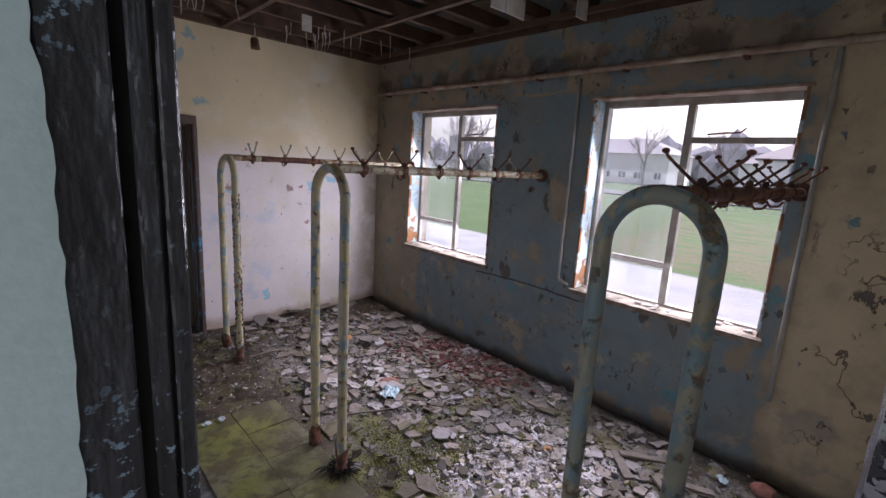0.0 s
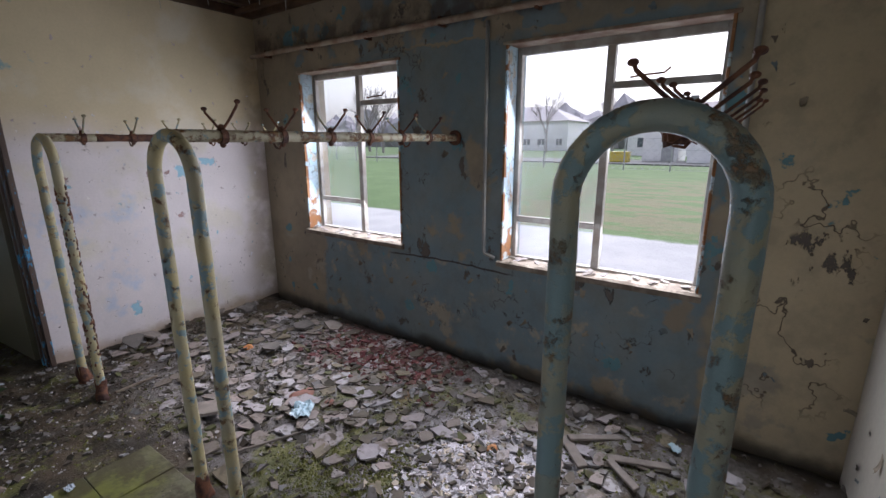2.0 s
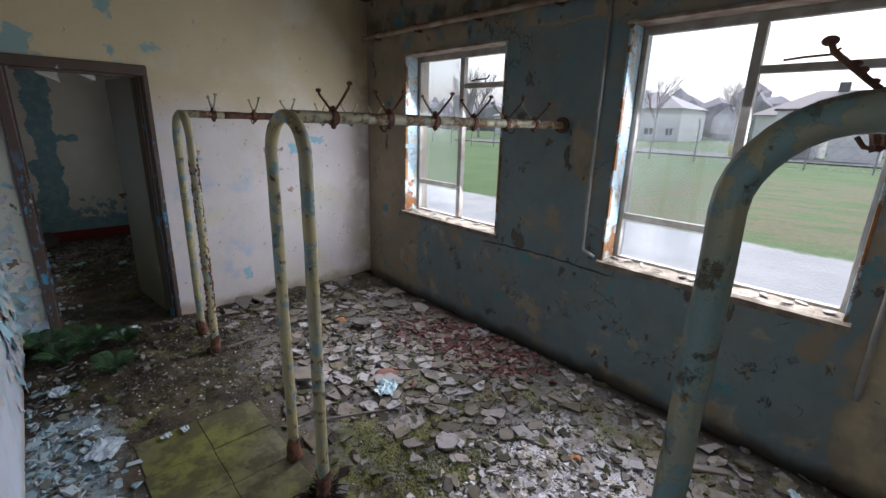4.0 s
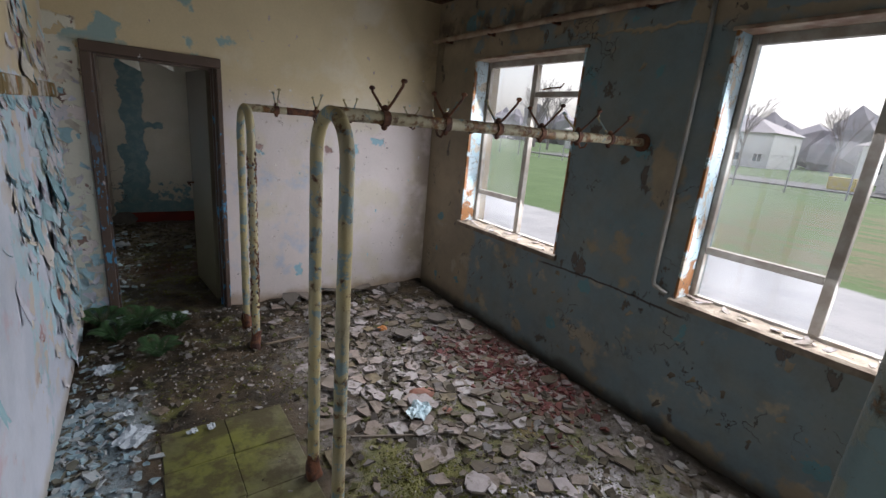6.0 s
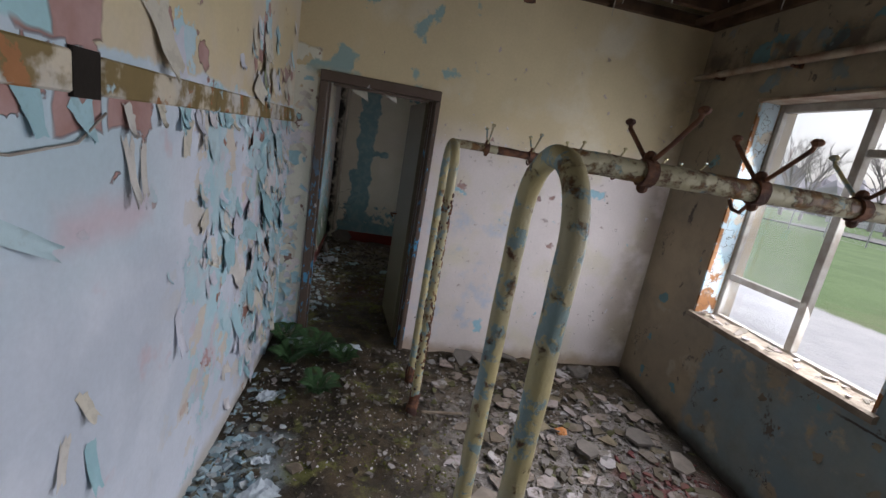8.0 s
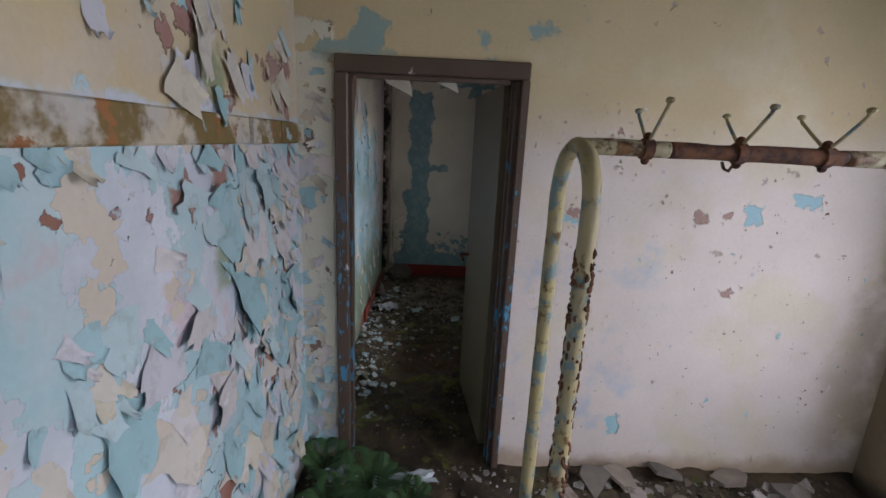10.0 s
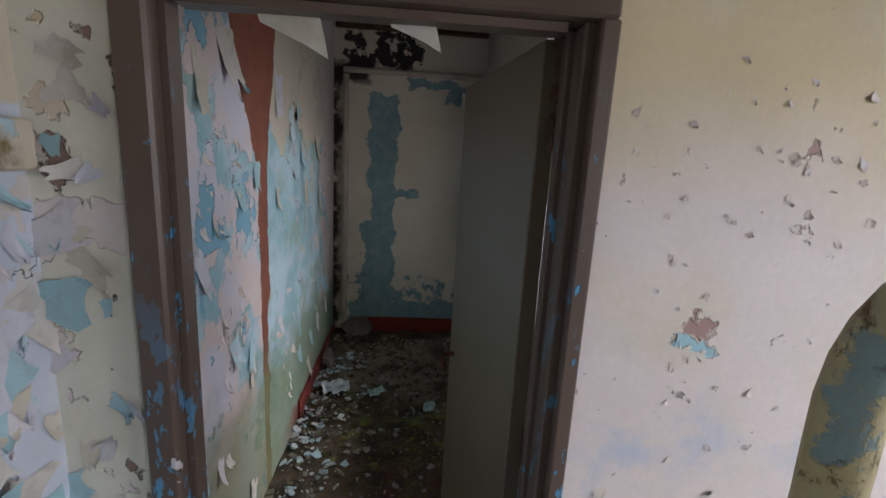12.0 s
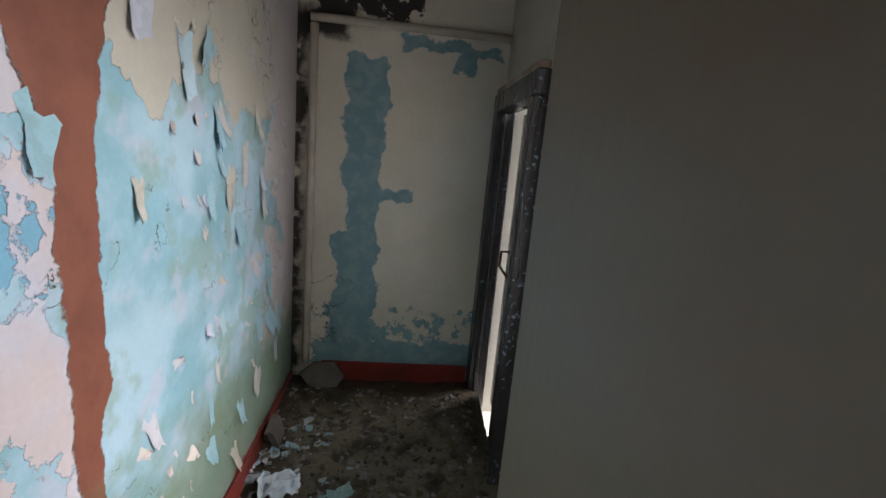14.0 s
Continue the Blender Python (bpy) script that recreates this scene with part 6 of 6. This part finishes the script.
sheet("paper_scrap", "torn teal scrap on the passage floor", "paper", (0.84, 6.88), 0.12, 0.08, "teal", 1.3, 0.03, 0.008, 10)
sheet("wallpaper_scrap", "grey fallen sheet of paint by the passage wall", "paper", (0.18, 7.1), 0.18, 0.16, "paper", 0.3, 0.04, 0.008, 11)
sheet("paper_scrap", "folded pale scrap beside the peeling wall", "paper", (0.16, 4.12), 0.12, 0.09, "paper", 0.9, 0.035, 0.01, 12)
lump("rust_lump", "orange rusted lump on the rubble", "rubble", (1.98, 4.03), 0.045, "orange", 0.45, 1)
lump("rust_lump", "yellow-orange lump in pale plaster dust", "rubble", (2.08, 1.84), 0.035, "orange", 0.4, 2)
lump("rust_lump", "flat brown lump among plaster shards", "rubble", (1.80, 3.11), 0.085, "brick", 0.3, 3)
lump("brick_piece", "small broken red brick piece on the rubble", "brick", (1.83, 2.88), 0.035, "brick", 0.6, 4)
lump("brick_piece", "pinkish broken brick beside the window wall", "brick", (2.72, 0.85), 0.07, "brick", 0.5, 5)
lump("stone", "tan rounded stone on the mossy floor", "stone", (0.42, 3.62), 0.04, "sill", 0.5, 6)
lump("stone", "dark stone at the foot of the window wall", "stone", (2.66, 1.55), 0.06, "stone", 0.6, 7)
lump("stone", "dark soil lump in the corner", "stone", (2.45, 4.82), 0.09, "stone", 0.6, 8)


def plank(label, at, length, width, turn, tip=0.0, mat="plank"):
    b = boxed(-length / 2, length / 2, -width / 2, width / 2, 0.0, 0.016, bevel=0.003)
    for v in b.verts:
        v.co.y += 0.010 * noise.noise(v.co * 14)
        v.co.x += 0.02 * noise.noise(Vector((v.co.y * 30, 3, at[0])))
    ob = as_object("plank", b, M[mat])
    ob.matrix_basis = Matrix.Translation((at[0], at[1], floor_height(*at) + 0.012)) @ Euler((0.05, tip, turn)).to_matrix().to_4x4()
    return tagged(ob, label, "plank")


plank("splintered grey wooden strip lying on rubble", (2.30, 1.47), 0.26, 0.055, 0.75, 0.03)
plank("splintered grey wooden strip lying on rubble", (2.46, 1.40), 0.30, 0.035, -0.9, 0.05)
plank("splintered pale wooden strip lying on rubble", (2.40, 1.16), 0.30, 0.045, 1.9, 0.03)
plank("splintered pale wooden strip lying on rubble", (2.24, 1.20), 0.22, 0.04, 0.9, 0.04)
plank("thin dark wooden lath lying across the floor", (1.45, 2.85), 0.42, 0.012, -0.45, 0.0)


def slab(label, at, size, tilt, turn, seed, mat="stone", thick=0.03):
    v, f = shard(random.Random(seed), size, thick, 6)
    me = bpy.data.meshes.new("slab")
    me.from_pydata(v, [], f)
    me.materials.append(M[mat])
    ob = new("slab", me)
    ob.matrix_basis = Matrix.Translation(at) @ Matrix.Rotation(turn, 4, "Z") @ Matrix.Rotation(tilt, 4, "X")
    return tagged(ob, label, "slab")




def bristle_clump(at, size, count, seed):
    """A tangle of stiff dark strands that has wrapped round a foot."""
    r = random.Random(seed)
    b = bmesh.new()
    for i in range(count):
        a, lift = r.uniform(0, 6.3), r.uniform(0.05, 0.9)
        L = size * r.uniform(0.5, 1.1)
        p0 = Vector((r.gauss(0, 0.02), r.gauss(0, 0.02), 0.01))
        d = Vector((math.cos(a), math.sin(a), lift)).normalized()
        tube(b, [p0, p0 + d * L * 0.6, p0 + d * L + Vector((0, 0, -0.35 * L))], 0.0035, 4, taper=0.3)
    ob = as_object("bristle_clump", b, M["void"])
    ob.location = (at[0], at[1], floor_height(*at))
    return tagged(ob, "black bristly tangle round the foot of the coat rack", "debris")


bristle_clump((0.99, 2.47), 0.13, 110, 7)
plank("yellow-brown splinter of wood beside the rack foot", (1.22, 4.12), 0.26, 0.012, 0.05, 0.0, "sill")
slab("dark broken slab leaning in the passage corner", (0.24, 7.95, 0.17), 0.15, 1.2, 0.1, 61, thick=0.04)
slab("grey rounded slab leaning on the passage wall", (0.06, 7.42, 0.12), 0.10, 1.25, 1.5, 62)
for i, (x, y, s, t) in enumerate(((1.46, 4.86, 0.10, 0.55), (1.62, 4.90, 0.12, 0.35), (1.86, 4.92, 0.09, 0.3), (2.2, 4.9, 0.10, 0.25), (2.48, 4.0, 0.10, 0.1), (2.62, 3.75, 0.09, 0.25), (2.05, 3.85, 0.09, 0.1), (1.35, 3.4, 0.11, 0.08))):
    slab("grey plaster slab lying on the rubble", (x, y, floor_height(x, y) + 0.03), s * 1.1, t, i * 1.3, 70 + i, "plank" if i % 2 else "stone", 0.015)


# ---- ferns ----
def fern(at, size, seed, count):
    r = random.Random(seed)
    f = tagged(empty("fern", (at[0], at[1], floor_height(*at))), "green fern growing out of the damp floor", "fern", "ferns by the doorway")
    for i in range(count):
        a = 2 * math.pi * i / count + r.uniform(-0.3, 0.3)
        L = size * r.uniform(0.7, 1.15)
        b = bmesh.new()
        stem = []
        for q in range(11):
            s = q / 10
            stem.append(Vector((math.cos(a) * L * s * 0.72, math.sin(a) * L * s * 0.72, L * (1.5 * s - 1.15 * s * s) + 0.005)))
        tube(b, stem, 0.002, 4, taper=0.4)
        side = Vector((-math.sin(a), math.cos(a), 0))
        for q in range(2, 26):
            s = q / 26
            p = stem[int(s * 10)].lerp(stem[min(10, int(s * 10) + 1)], s * 10 - int(s * 10))
            ll = L * 0.30 * math.sin(math.pi * min(1, s * 0.95 + 0.08)) ** 0.8
            fw = (stem[-1] - stem[0]).normalized() * 0.010
            for sg in (-1, 1):
                tip = p + side * sg * ll + fw * 1.4 + Vector((0, 0, -0.25 * ll))
                m_ = p + side * sg * ll * 0.5
                b.faces.new([b.verts.new(p), b.verts.new(m_ + fw * 0.55), b.verts.new(tip), b.verts.new(m_ - fw * 0.55)])
        part("frond", b, M["fern"], f)
    return f


fern((0.36, 4.74), 0.30, 1, 9)
fern((0.20, 4.62), 0.24, 2, 8)
fern((0.44, 4.24), 0.22, 3, 8)
fern((0.56, 4.66), 0.22, 4, 7)
fern((0.12, 4.86), 0.22, 5, 6)

# flakes on the window sills
for sill in [o for o in bpy.data.objects if o.name.startswith("window_sill")]:
    ys = [v.co.y for v in sill.data.vertices]
    for i in range(26):
        ob = new("paint_chip", prnd.choice(PLATES))
        ob.parent = sill
        s = prnd.uniform(0.008, 0.035)
        ob.matrix_basis = Matrix.Translation((prnd.uniform(2.925, 3.04), prnd.uniform(min(ys) + 0.04, max(ys) - 0.04), 0.838)) @ Euler((prnd.gauss(0, 0.2), prnd.gauss(0, 0.2), prnd.uniform(0, 6))).to_matrix().to_4x4() @ Matrix.Diagonal((s * 1.6, s, s, 1))


# ---- outside ----
GZ = -0.22


def house(x, y0, y1, depth, eave, ridge, roofmat, label, seed):
    """A bungalow seen from its front: walls, hipped roof, chimney and windows."""
    h = tagged(empty("house", (x, y0, GZ)), label, "house")
    W_ = y1 - y0
    part("wall", boxed(0, depth, 0, W_, 0, eave - GZ), M["render"], h)
    b = bmesh.new()
    o, e, t = 0.5, eave - GZ + 0.01, ridge - GZ
    q = [b.verts.new(p) for p in ((-o, -o, e), (depth + o, -o, e), (depth + o, W_ + o, e), (-o, W_ + o, e), (depth / 2, depth / 2, t), (depth / 2, W_ - depth / 2, t))]
    for f in ((0, 3, 5, 4), (1, 2, 5, 4), (0, 1, 4), (2, 3, 5), (0, 1, 2, 3)):
        b.faces.new([q[i] for i in f])
    roof_ = part("roof", b, M[roofmat], h)
    part("chimney", boxed(depth / 2 - 0.4, depth / 2 + 0.4, W_ * 0.6, W_ * 0.6 + 0.9, t - 0.6, t + 0.8), M["concrete"], roof_)
    r = random.Random(seed)
    yy = 1.0
    while yy < W_ - 2.4:
        w = r.uniform(1.2, 2.0)
        win = part("window", boxed(-0.06, -0.005, yy, yy + w, 1.0, 2.3), M["render"], h)
        for i in range(2):
            part("pane", boxed(-0.08, -0.062, yy + 0.08 + i * w / 2, yy + w / 2 - 0.08 + i * w / 2, 1.08, 2.22), M["darkglass"], win)
        yy += w + r.uniform(1.2, 2.2)
    return h


house(85, 32.0, 58, 12, 5.4, 8.6, "roof", "rendered bungalow with a purple tiled roof, both paled by haze", 1)
house(62, -2.0, 15.5, 9, 3.6, 6.4, "redroof", "distant bungalow with a red roof paled by haze", 2)
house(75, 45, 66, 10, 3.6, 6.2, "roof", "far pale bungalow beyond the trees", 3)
sh_ = tagged(empty("garage", (44, 7.0, GZ)), "white flat-roofed garage beyond the fence", "garage")
part("wall", boxed(0, 5, 0, 2.9, 0, 3.6), M["render"], sh_)
part("roof", boxed(-0.2, 5.2, -0.2, 3.1, 3.6, 3.75), M["concrete"], sh_)
part("door", boxed(-0.05, -0.005, 0.3, 1.3, 0.05, 2.2), M["galv"], sh_)
sh2 = tagged(empty("garage", (42, 3.4, GZ)), "low white outbuilding beyond the fence", "garage")
part("wall", boxed(0, 4, 0, 2.6, 0, 2.4), M["render"], sh2)
part("roof", boxed(-0.2, 4.2, -0.2, 2.8, 2.4, 2.52), M["concrete"], sh2)
structure(as_object("pavement", boxed(38, 45.5, -10, 40, GZ + 0.004, GZ + 0.10), M["concrete"]), "grey concrete yard beyond the fence", "pavement")
yb_ = tagged(empty("grit_bin", (40.2, 10.2, GZ + 0.10)), "yellow grit bin with a sloping lid beside the fence", "bin")
part("body", boxed(0, 0.9, 0, 1.5, 0, 0.75, bevel=0.05), M["yellow"], yb_)
part("lid", boxed(-0.04, 0.94, -0.04, 1.54, 0.76, 0.86, bevel=0.03), M["yellow"], yb_)

# chain-link fence
fence = tagged(empty("fence", (31, 0, GZ)), "tall chain-link fence on grey posts along the lawn", "fence")
FP = [(31, 5.5 + 2.77 * i) for i in range(-6, 19)]
for x, y in FP:
    post = tube(bmesh.new(), [(x - 31, y, 0), (x - 31, y, 1.2), (x - 31, y, 2.3), (x - 31.25, y, 2.6)], 0.045, 6)
    part("post", post, M["galv"], fence)
wires = bmesh.new()
for z in (0.1, 0.7, 1.3, 2.0):
    tube(wires, [(0, -11, z), (0, 24, z), (0, 55, z)], 0.008, 4)
step_ = 0.45
y = -6.0
while y < 30:
    for s in (1, -1):
        tube(wires, [(0, y, 0.1 if s > 0 else 2.0), (0, y + 1.9, 2.0 if s > 0 else 0.1)], 0.006, 3, closed_ends=False)
    y += step_
wm = part("wire_mesh", wires, M["galv"], fence)
wm["kind"] = "stuff"


def bare_tree(at, height, seed, spread=0.5):
    """A leafless tree: tapered trunk, limbs and fine twigs."""
    r = random.Random(seed)
    t = tagged(empty("tree", (at[0], at[1], GZ)), "bare winter tree with thin branches", "tree", "bare trees beyond the lawn")
    trunk, crown = bmesh.new(), bmesh.new()
    tube(trunk, [(0, 0, -0.1), (r.uniform(-.1, .1), r.uniform(-.1, .1), height * 0.25), (r.uniform(-.2, .2), r.uniform(-.2, .2), height * 0.5)], height * 0.022, 7, taper=0.5)

    def grow(p, d, L, rad, depth):
        q = p + d * L * 0.5 + Vector((r.uniform(-1, 1), r.uniform(-1, 1), r.uniform(0, 1))) * L * 0.07
        e = p + d * L
        tube(crown, [p, q, e], rad, 4, closed_ends=False, taper=0.4)
        if depth:
            for i in range(r.choice((3, 4))):
                nd = (d + Vector((r.uniform(-1, 1), r.uniform(-1, 1), r.uniform(-0.3, 0.8))) * spread * 1.3).normalized()
                grow(p.lerp(e, r.uniform(0.45, 1.0)), nd, L * r.uniform(0.55, 0.75), rad * 0.5, depth - 1)

    for i in range(6):
        a = r.uniform(0, 6.3)
        grow(Vector((0, 0, height * r.uniform(0.28, 0.5))), Vector((math.cos(a) * spread, math.sin(a) * spread, 1)).normalized(), height * 0.30, height * 0.010, 3)
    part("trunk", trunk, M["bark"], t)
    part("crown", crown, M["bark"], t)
    return t


for i, (x, y, hgt) in enumerate(((52, 36, 9), (58, 44, 11), (55, 52, 10), (60, 60, 12), (64, 40, 10), (57, 33, 8), (70, 70, 13), (66, 52, 12), (70, 30, 10), (72, 20, 9))):
    bare_tree((x, y), hgt, 500 + i)


# far woods as one band of clumps, with the haze put into their colour
wb = bmesh.new()
wr = random.Random(9)
for i in range(260):
    y = wr.uniform(-60, 190)
    x = 120 + wr.uniform(-8, 25)
    s = wr.uniform(2.0, 4.5)
    m_ = Matrix.Translation((x, y, GZ + s * wr.uniform(0.5, 1.7))) @ Matrix.Diagonal((s, s, s * wr.uniform(0.9, 1.6), 1))
    made = bmesh.ops.create_icosphere(wb, subdivisions=1, radius=1.0, matrix=m_)["verts"]
    for v in made:
        v.co += Vector((wr.uniform(-1, 1), wr.uniform(-1, 1), wr.uniform(-1, 1))) * 0.3 * s
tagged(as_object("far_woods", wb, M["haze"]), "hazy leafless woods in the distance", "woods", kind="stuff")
